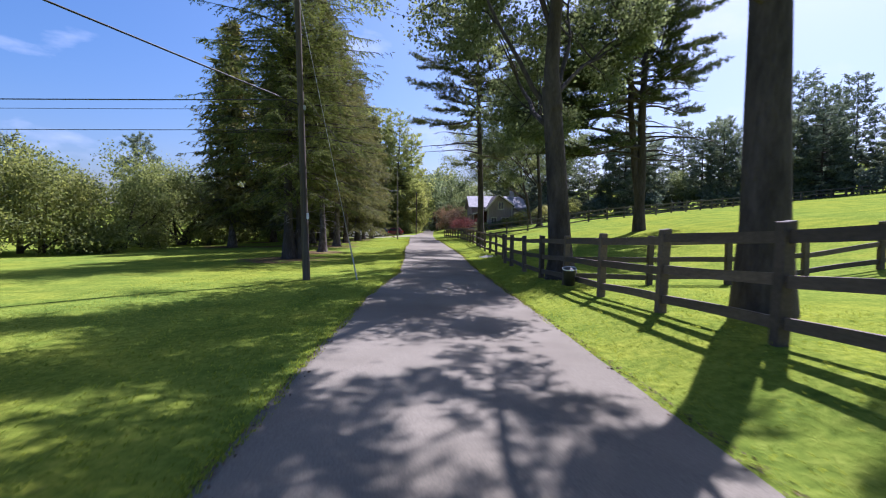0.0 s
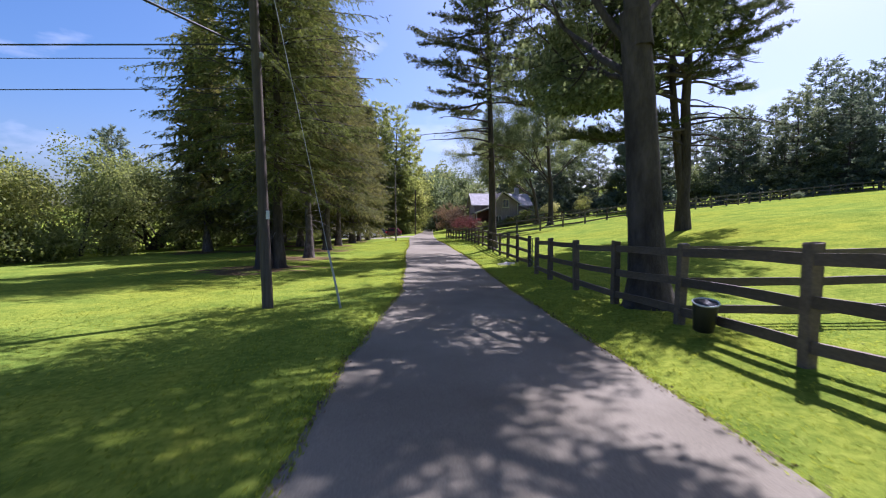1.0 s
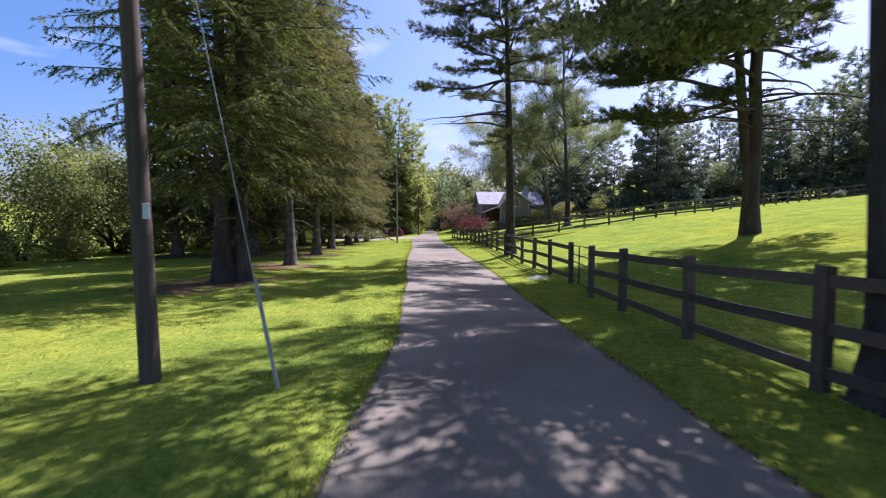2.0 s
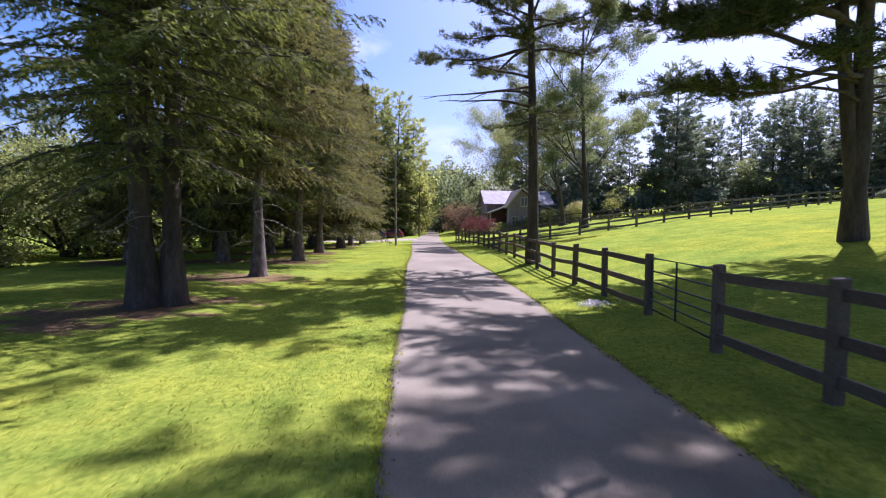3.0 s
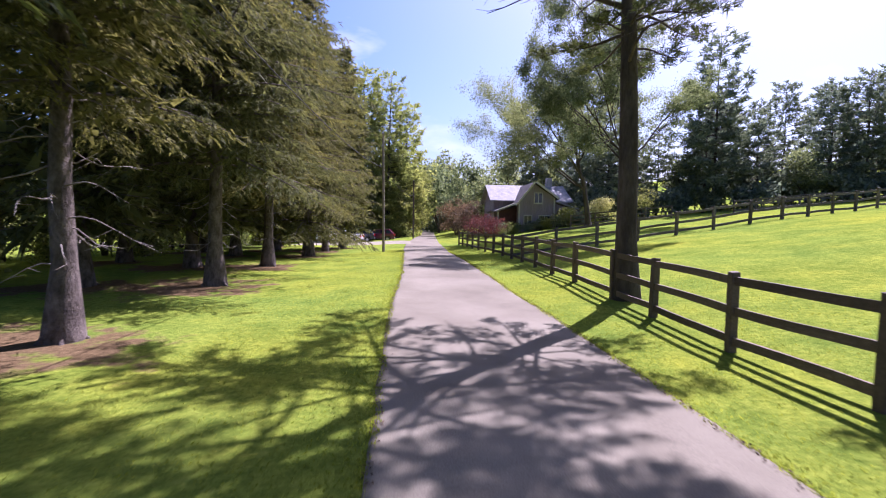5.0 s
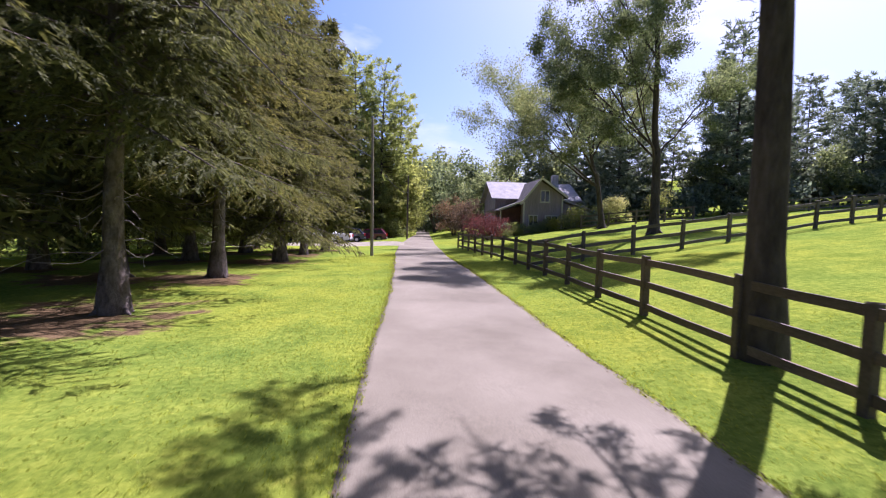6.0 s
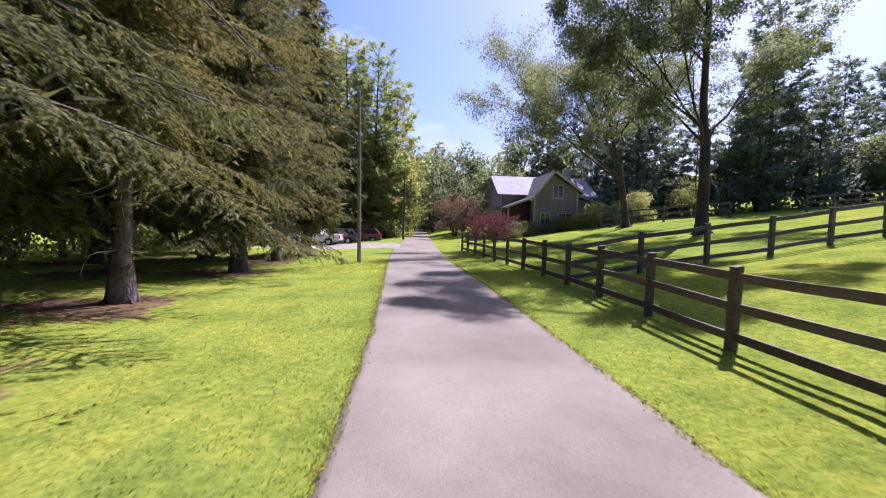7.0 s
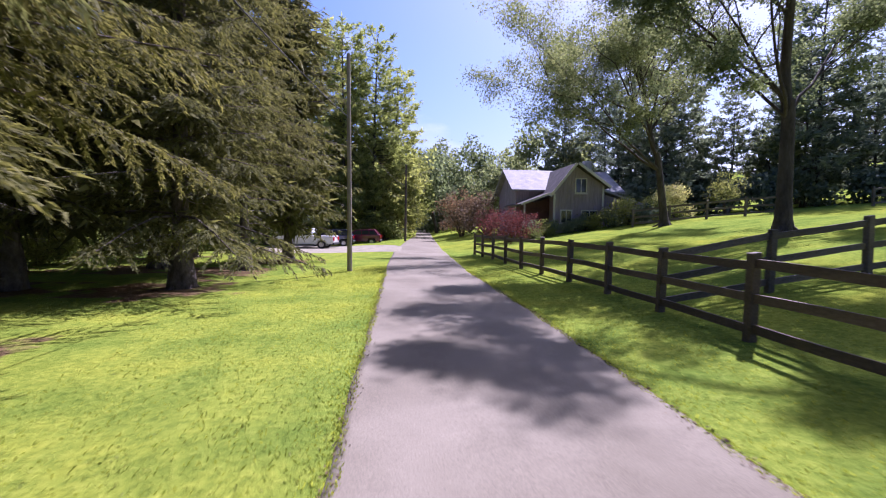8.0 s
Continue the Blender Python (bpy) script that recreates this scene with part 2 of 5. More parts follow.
def empty(name, m, label="", category="", group="", kind=""):
    ob = new(name)
    ob.empty_display_size = 0.3
    ob.matrix_basis = m
    return tagged(ob, label, category, group, kind)


def piece(name, me, parent, m=None, label=""):
    """Links a finished mesh as one part under a thing or part."""
    ob = new(name, me)
    ob.parent = parent
    if m is not None:
        ob.matrix_basis = m
    return tagged(ob, label)


def part(name, bm, mat, parent, label="", m=None, bevel=0.0):
    if bevel:
        bmesh.ops.bevel(bm, geom=bm.edges[:], offset=bevel, segments=1, affect="EDGES")
    me = bpy.data.meshes.new(name)
    bm.to_mesh(me)
    bm.free()
    me.materials.append(mat)
    return piece(name, me, parent, m, label)


def box(bm, x0, x1, y0, y1, z0, z1):
    m = Matrix.LocRotScale(((x0 + x1) / 2, (y0 + y1) / 2, (z0 + z1) / 2), None, (abs(x1 - x0), abs(y1 - y0), abs(z1 - z0)))
    bmesh.ops.create_cube(bm, size=1.0, matrix=m)
    return bm


def slab(x0, x1, y0, y1, z0, z1):
    return box(bmesh.new(), x0, x1, y0, y1, z0, z1)


def prism(outline, axis, a, b):
    """A closed outline of 2D points drawn out along an axis (0: x, 1: y) from a to b."""
    bm = bmesh.new()
    put = (lambda p, d: (d, p[0], p[1])) if axis == 0 else (lambda p, d: (p[0], d, p[1]))
    lo = [bm.verts.new(put(p, a)) for p in outline]
    hi = [bm.verts.new(put(p, b)) for p in outline]
    bm.faces.new(lo)
    bm.faces.new(hi[::-1])
    for i in range(len(outline)):
        j = (i + 1) % len(outline)
        bm.faces.new((lo[i], hi[i], hi[j], lo[j]))
    bmesh.ops.recalc_face_normals(bm, faces=bm.faces[:])
    return bm


class Tubes:
    """Tapered tubes gathered into one mesh."""

    def __init__(self):
        self.v, self.f, self.n = [], [], 0

    def add(self, pts, radii, sides=6):
        pts = np.asarray(pts, dtype=float)
        k = len(pts)
        tang = np.gradient(pts, axis=0)
        tang /= np.linalg.norm(tang, axis=1)[:, None] + 1e-9
        ref = np.array((0.0, 0.0, 1.0)) if abs(tang[0][2]) < 0.9 else np.array((1.0, 0.0, 0.0))
        u = np.cross(tang, ref)
        u /= np.linalg.norm(u, axis=1)[:, None] + 1e-9
        w = np.cross(tang, u)
        ang = np.arange(sides) * 2 * np.pi / sides
        ring = pts[:, None, :] + np.asarray(radii)[:, None, None] * (np.cos(ang)[None, :, None] * u[:, None, :] + np.sin(ang)[None, :, None] * w[:, None, :])
        self.v.append(ring.reshape(-1, 3))
        i = np.arange(k - 1)[:, None] * sides
        j = np.arange(sides)[None, :]
        j2 = (j + 1) % sides
        q = np.stack([i + j, i + j2, i + sides + j2, i + sides + j], axis=-1).reshape(-1, 4) + self.n
        self.f.append(q)
        self.n += k * sides

    def mesh(self, name, mat):
        return smooth(mesh_from(name, np.concatenate(self.v), np.concatenate(self.f), mat))


def unit(a):
    return a / (np.linalg.norm(a, axis=-1, keepdims=True) + 1e-9)


def leaves_mesh(name, base, way, length, width, rng, mat, flat=0.0):
    """Pointed leaves: base points, directions, lengths, widths. flat: how far the blade lies level."""
    base, way = np.asarray(base, dtype=float), unit(np.asarray(way, dtype=float))
    n = len(base)
    side = np.cross(way, unit(rng.normal(size=(n, 3)) * np.array((1, 1, 1 + 0.0)) + np.array((0, 0, flat))))
    side = unit(side) * (np.asarray(width)[:, None] / 2)
    step = way * np.asarray(length)[:, None]
    v = np.stack([base, base + step * 0.45 + side, base + step, base + step * 0.45 - side], axis=1).reshape(-1, 3)
    f = np.arange(n)[:, None] * 4 + np.array((0, 1, 2, 3))[None, :]
    return mesh_from(name, v, f, mat)


# ---- lie of the land ----
G_Y = [-400, -30, 0, 5, 10, 17, 25, 33, 42, 50, 60, 75, 110, 500]
G_Z = [0.4, 0.4, 0.28, 0.2, 0.12, 0.0, -0.1, -0.1, 0.0, 0.02, -0.08, -0.1, -0.1, 0.0]
F_Y = [-400, -30, 0, 3, 5.6, 8, 10.45, 12.9, 15.3, 17.8, 25, 33, 35, 37.5, 40, 47, 52, 60, 69, 90, 500]
F_Z = [1.0, 1.0, 0.92, 0.76, 0.62, 0.50, 0.34, 0.29, 0.19, 0.13, 0.04, 0.04, 0.085, 0.135, 0.22, 0.22, 0.2, 0.1, 0.0, 0.1, 0.3]
X_Y = [-400, 18, 22, 25, 52, 69, 110, 500]
X_X = [1.26, 1.26, 1.35, 1.83, 1.83, 0.84, 0.9, 0.9]
L_Y = [-400, -5, 6, 12, 18.5, 21.5, 27, 32, 36, 39, 44, 52, 62, 74, 90, 105, 140, 300]
L_X = [-3.95, -3.9, -3.88, -3.83, -3.40, -3.48, -3.55, -3.72, -3.83, -3.84, -3.78, -3.95, -4.2, -4.2, -3.5, -2.6, -1.5, 3.0]
R_Y = [-400, 6, 20, 24, 28, 32, 36, 39, 50, 60, 75, 90, 105, 140, 300]
R_X = [-0.25, -0.25, -0.2, -0.12, 0.02, 0.0, -0.1, -0.28, -0.5, -0.75, -0.75, -0.35, 0.1, 1.3, 6.0]


def ease(a):
    a = np.clip(a, 0, 1)
    return a * a * (3 - 2 * a)


def height(x, y):
    """Height of the ground: level road, a rise into the paddock, a slight dip to the parking place."""
    x, y = np.asarray(x, dtype=float), np.asarray(y, dtype=float)
    g, fz, fx = np.interp(y, G_Y, G_Z), np.interp(y, F_Y, F_Z), np.interp(y, X_Y, X_X)
    lx, rx = np.interp(y, L_Y, L_X), np.interp(y, R_Y, R_X)
    right = g + (fz - g) * ease((x - rx) / (fx - rx))
    s = np.clip(x - fx - np.interp(y, [-10, 12, 28], [6.5, 6.0, 0.0]), 0, None)
    right = right + 0.15 * np.minimum(s, 16) + 0.10 * np.clip(s - 16, 0, 70)
    left = g - 0.13 * ease((lx - x) / 3.5)
    left = left - 0.42 * ease((-4.5 - x) / 7) * ease((y - 66) / 16) - 0.25 * ease((-12 - x) / 14)
    z = np.where(x > rx, right, np.where(x < lx, left, g))
    z = z + 9 * ease((y - 105) / 70) * ease((x - 8) / 18) + 9 * ease((x - 96) / 60) + 8 * ease((y - 168) / 60) * ease((14 - np.abs(x)) / 6 + 1) + 7 * ease((-40 - x) / 60)
    bumps = 0.03 * np.sin(x * 0.9 + 1.3 * np.sin(y * 0.31)) * np.sin(y * 0.7 + x * 0.2)
    off = np.minimum(np.abs(x - lx), np.abs(x - rx))
    off = np.where((x > lx) & (x < rx), 0, off)
    return z + bumps * ease((off - 0.3) / 2.0)


def hz(x, y):
    return float(height(x, y))

# ---- ground, road, parking place ----
SPRUCES = [(-10.0, 27.4), (-9.5, 27.75), (-9.6, 34.3), (-9.9, 41.4), (-10.15, 47.7), (-10.0, 55.3), (-10.0, 60.7), (-9.5, 65.6),
           (-13.7, 40.7), (-13.4, 47.3), (-14.2, 54.5), (-13.9, 61.5), (-15.5, 68.0), (-18.0, 50.0), (-18.5, 60.0), (-18.6, 41.0)]


def axis_steps(fine0, fine1, step, reach):
    a = list(np.arange(fine0, fine1 + 1e-6, step))
    d, lo, hi = step, fine0, fine1
    out_lo, out_hi = [], []
    while hi < reach:
        d *= 1.25
        hi += d
        lo -= d
        out_hi.append(hi)
        out_lo.append(lo)
    return np.array(out_lo[::-1] + a + out_hi)


def build_ground():
    xs, ys = axis_steps(-26.0, 30.0, 0.5, 1600.0), axis_steps(-4.0, 108.0, 0.5, 1600.0)
    gx, gy = np.meshgrid(xs, ys)
    z = height(gx, gy)
    lx, rx = np.interp(gy, L_Y, L_X), np.interp(gy, R_Y, R_X)
    z = z - 0.05 * ((gx > lx + 0.55) & (gx < rx - 0.55))
    v = np.stack([gx, gy, z], axis=-1).reshape(-1, 3)
    nx, ny = len(xs), len(ys)
    i = np.arange(ny - 1)[:, None] * nx + np.arange(nx - 1)[None, :]
    f = np.stack([i, i + 1, i + nx + 1, i + nx], axis=-1).reshape(-1, 4)
    me = smooth(mesh_from("ground", v, f, M_LAWN))
    lit = np.zeros(len(v))
    for tx, ty in SPRUCES:
        d = np.hypot((v[:, 0] - tx + 0.6) / 1.25, (v[:, 1] - ty + 0.6) / 1.1)
        lit = np.maximum(lit, 1.0 - d / 3.1)
    lit = np.clip(lit, 0, 1)
    at = me.attributes.new("litter", "FLOAT", "POINT")
    at.data.foreach_set("value", lit.astype(np.float32))
    tagged(new("ground", me), "sunny mown lawn and pasture with brown needle litter under trees", "grass", kind="structure")


def build_road():
    rng = np.random.default_rng(3)
    ys = np.concatenate([np.arange(-12, 80, 0.3), np.arange(80, 260, 2.0)])
    wob_l = np.convolve(rng.normal(0, 0.022, len(ys)), np.ones(3) / 3, "same")
    wob_r = np.convolve(rng.normal(0, 0.022, len(ys)), np.ones(3) / 3, "same")
    lx, rx = np.interp(ys, L_Y, L_X) + wob_l, np.interp(ys, R_Y, R_X) + wob_r
    cols = []
    for k, s in enumerate((0, 0.0, 0.03, 0.2, 0.5, 0.8, 0.97, 1.0, 1.0)):
        x = lx + (rx - lx) * s
        crown = 0.03 * (1 - (2 * s - 1) ** 2)
        z = np.interp(ys, G_Y, G_Z) + 0.008 + crown - (0.10 if k in (0, 8) else 0.0)
        cols.append(np.stack([x, ys, z], axis=-1))
    v = np.stack(cols, axis=1).reshape(-1, 3)
    n = 9
    i = np.arange(len(ys) - 1)[:, None] * n + np.arange(n - 1)[None, :]
    f = np.stack([i, i + 1, i + n + 1, i + n], axis=-1).reshape(-1, 4)
    tagged(new("road", smooth(mesh_from("road", v, f, M_ROAD))), "narrow worn pinkish-grey asphalt drive with ragged edges", "road", kind="structure")


def build_parking():
    rows = []
    ys_in = np.linspace(0, 1, 24)
    for s in ys_in:
        x = -3.75 - 14 * s
        y0, y1 = 71.5 + 6.0 * s, 79.5 + 16 * s ** 0.7
        row = [(x, y0 + (y1 - y0) * q) for q in np.linspace(0, 1, 14)]
        rows.append(row)
    a = np.array(rows)
    z = height(a[..., 0], a[..., 1]) + 0.025
    edge = np.zeros_like(z)
    edge[:, 0], edge[:, -1], edge[-1, :] = 0.08, 0.08, 0.08
    v = np.concatenate([a, (z - edge)[..., None]], axis=-1).reshape(-1, 3)
    i = np.arange(23)[:, None] * 14 + np.arange(13)[None, :]
    f = np.stack([i, i + 1, i + 15, i + 14], axis=-1).reshape(-1, 4)
    tagged(new("pavement_1", smooth(mesh_from("pavement", v, f, M_GRAVEL))), "pale gravel parking place beside the drive", "gravel", kind="structure")


build_ground()
build_road()
build_parking()

# ---- fences ----


def fence_meshes(mat, tag):
    posts = []
    rng = random.Random(11)
    for k in range(4):
        bm = bmesh.new()
        w = 0.068 + 0.006 * rng.random()
        box(bm, -w, w, -w, w, -0.35, 1.30)
        bmesh.ops.bevel(bm, geom=bm.edges[:], offset=0.012, segments=1, affect="EDGES")
        for vt in bm.verts:
            if vt.co.z > 1:
                vt.co.z += rng.uniform(-0.012, 0.012)
        me = bpy.data.meshes.new(tag + "_post")
        bm.to_mesh(me)
        bm.free()
        me.materials.append(mat)
        posts.append(me)
    rails = []
    for k in range(3):
        bm = bmesh.new()
        box(bm, -0.5, 0.5, -0.021, 0.021, -0.066, 0.066)
        bmesh.ops.subdivide_edges(bm, edges=[e for e in bm.edges if abs(e.verts[0].co.x - e.verts[1].co.x) > 0.5], cuts=3)
        for vt in bm.verts:
            vt.co.z += 0.012 * math.sin(vt.co.x * 4 + k * 2) + rng.uniform(-0.003, 0.003)
            vt.co.y += 0.008 * math.sin(vt.co.x * 3 + k)
        me = bpy.data.meshes.new(tag + "_rail")
        bm.to_mesh(me)
        bm.free()
        me.materials.append(mat)
        rails.append(me)
    return posts, rails


RAIL_Z = (0.215, 0.675, 1.155)


def rail_between(parent, me, a, b, origin):
    a, b = Vector(a), Vector(b)
    d = b - a
    rot = d.to_track_quat("X", "Z")
    m = Matrix.LocRotScale((a + b) / 2 - origin, rot, (d.length, 1, 1))
    piece("rail", me, parent, m)


def fence(label, points, meshes, seed, group="paddock fences", joined=False):
    """Posts at the given places, three rails between each two. joined: the first place is a post of another fence."""
    posts, rails = meshes
    rng = random.Random(seed)
    org = Vector((points[0][0], points[0][1], hz(*points[0])))
    top = empty("rail_fence", Matrix.Translation(org), label, "fence", group)
    feet = []
    for x, y in points:
        z = hz(x, y)
        feet.append(Vector((x, y, z)))
        dz = rng.uniform(-0.03, 0.03)
        if joined and len(feet) == 1:
            continue
        piece("post", posts[rng.randrange(4)], top,
              Matrix.Translation(Vector((x, y, z + dz)) - org) @ pose(0, 0, 0, rng.uniform(-1.2, 1.2), rng.uniform(-1.2, 1.2), rng.uniform(-4, 4)))
    for i in range(len(feet) - 1):
        for k, rz in enumerate(RAIL_Z):
            j0, j1 = rng.uniform(-0.015, 0.015), rng.uniform(-0.015, 0.015)
            rail_between(top, rails[rng.randrange(3)], feet[i] + Vector((0, 0, rz + j0)), feet[i + 1] + Vector((0, 0, rz + j1)), org)
    return top


DARK = fence_meshes(M_FENCE, "dark")
GREY = fence_meshes(M_FENCE_GREY, "grey")
LATCH, HINGE = (1.36, 22.30), (1.83, 25.34)
fence("dark-stained three-rail wooden fence along the drive", [(1.26, 8.02 + 2.436 * k) for k in range(-6, 6)] + [LATCH], DARK, 1)
q_line = [(1.83, 25.34 + 2.44 * k - (0.42 if k == 5 else 0)) for k in range(0, 11)]
q_line += [(float(np.interp(y, X_Y, X_X)), y) for y in (25.34 + 2.44 * k for k in range(11, 18))]
q_line += [(0.84, 69.1)]
fence("dark-stained three-rail wooden fence beside the gate and pine", q_line, DARK, 2)


def along(points, gap):
    """Places every gap metres along a line of corners."""
    out = [points[0]]
    left = gap
    for (x0, y0), (x1, y1) in zip(points, points[1:]):
        seg, pos = math.hypot(x1 - x0, y1 - y0), 0.0
        while seg - pos >= left:
            pos += left
            out.append((x0 + (x1 - x0) * pos / seg, y0 + (y1 - y0) * pos / seg))
            left = gap
        left -= seg - pos
    return out


fence("weathered three-rail fence dividing the sloping pasture", along([(1.93, 49.74), (9.5, 50.2), (17.0, 51.0), (31.0, 55.5), (46.0, 63.0), (70.0, 64.0)], 2.3), GREY, 3, joined=True)
fence("weathered three-rail fence of the upper pasture by the woods", along([(13.0, 73.5), (24.6, 70.2)], 2.44), GREY, 4)
fence("weathered three-rail fence along the top of the pasture", along([(29.0, 71.0), (48.0, 72.0), (64.0, 70.0)], 2.44), GREY, 6)
fence("short three-rail cross fence inside the pasture", along([(1.34, 12.89), (24.0, 13.4)], 2.2), DARK, 5, joined=True)


def field_gate():
    a, b = Vector((*LATCH, hz(*LATCH))), Vector((*HINGE, hz(*HINGE)))
    way = (b - a)
    ln = way.length - 0.26
    m = Matrix.Translation(a + way.normalized() * 0.13) @ way.to_track_quat("X", "Z").to_matrix().to_4x4()
    top = empty("field_gate", m, "closed dark tubular steel field gate between two posts", "gate")
    fr = Tubes()
    r, z0, z1 = 0.14, 0.16, 1.24
    pts = []
    for cx, cz, s in ((ln - r, z1 - r, 0), (r, z1 - r, 1), (r, z0 + r, 2), (ln - r, z0 + r, 3)):
        for k in range(7):
            an = math.pi / 2 * (s + k / 6)
            pts.append((cx + r * math.cos(an), 0, cz + r * math.sin(an)))
    pts.append(pts[0])
    fr.add(pts, [0.022] * len(pts), 8)
    piece("gate_frame", fr.mesh("gate_frame", M_GATE), top)
    for z in (0.36, 0.55, 0.74, 0.97):
        t = Tubes()
        t.add([(0.01, 0, z), (ln / 2, 0, z - 0.004), (ln - 0.01, 0, z)], [0.017] * 3, 8)
        piece("gate_bar", t.mesh("gate_bar", M_GATE), top)
    t = Tubes()
    t.add([(ln * 0.5, 0.025, z0), (ln * 0.5, 0.025, z1)], [0.02, 0.02], 8)
    piece("upright", t.mesh("upright", M_GATE), top)
    for z in (0.35, 1.05):
        bm = slab(ln - 0.01, ln + 0.075, -0.02, 0.02, z - 0.025, z + 0.025)
        part("hinge", bm, M_GATE, top, bevel=0.004)
    part("latch", slab(-0.09, 0.02, -0.015, 0.015, 0.98, 1.03), M_GATE, top, bevel=0.004)


field_gate()

# ---- trees ----


def trunk_curve(h, r0, rng, lean=(0, 0), n=14, flare=1.7, wob=0.05):
    t = np.linspace(0, 1, n)
    wx, wy = np.cumsum(rng.normal(0, wob, n)), np.cumsum(rng.normal(0, wob, n))
    pts = np.stack([lean[0] * t * h + wx - wx[0], lean[1] * t * h + wy - wy[0], t * h - 0.15], axis=-1)
    rad = r0 * (1 - 0.92 * t ** 0.9) * (1 + (flare - 1) * np.exp(-t * h / 0.45))
    return pts, rad


def roots(tubes, r0, rng, n=6, reach=1.1):
    for k in range(n):
        a = k * 2 * math.pi / n + rng.uniform(-0.3, 0.3)
        ln = reach * rng.uniform(0.6, 1.1)
        s = np.linspace(0, 1, 5)
        pts = np.stack([np.cos(a) * (r0 * 0.5 + s * ln), np.sin(a) * (r0 * 0.5 + s * ln), 0.42 * (1 - s) ** 2.2 - 0.09 + 0.05 * (1 - s)], axis=-1)
        tubes.add(pts, r0 * (0.42 - 0.34 * s), 6)


def sprays_mesh(name, base, way, length, width, rng, mat, flat=0.0):
    """Slim three-cornered sprays of needles: base points, directions, lengths, widths."""
    base, way = np.asarray(base, dtype=float), unit(np.asarray(way, dtype=float))
    n = len(base)
    side = unit(np.cross(way, unit(rng.normal(size=(n, 3)) + np.array((0, 0, flat))))) * (np.asarray(width)[:, None] / 2)
    step = way * np.asarray(length)[:, None]
    v = np.stack([base - side, base + step, base + side], axis=1).reshape(-1, 3)
    return mesh_from(name, v, np.arange(n * 3).reshape(-1, 3), mat)


def along_curve(q, f):
    """Points at the shares f of a curve given by evenly spaced points."""
    u = np.linspace(0, 1, len(q))
    return np.stack([np.interp(f, u, q[:, d]) for d in range(3)], axis=-1)


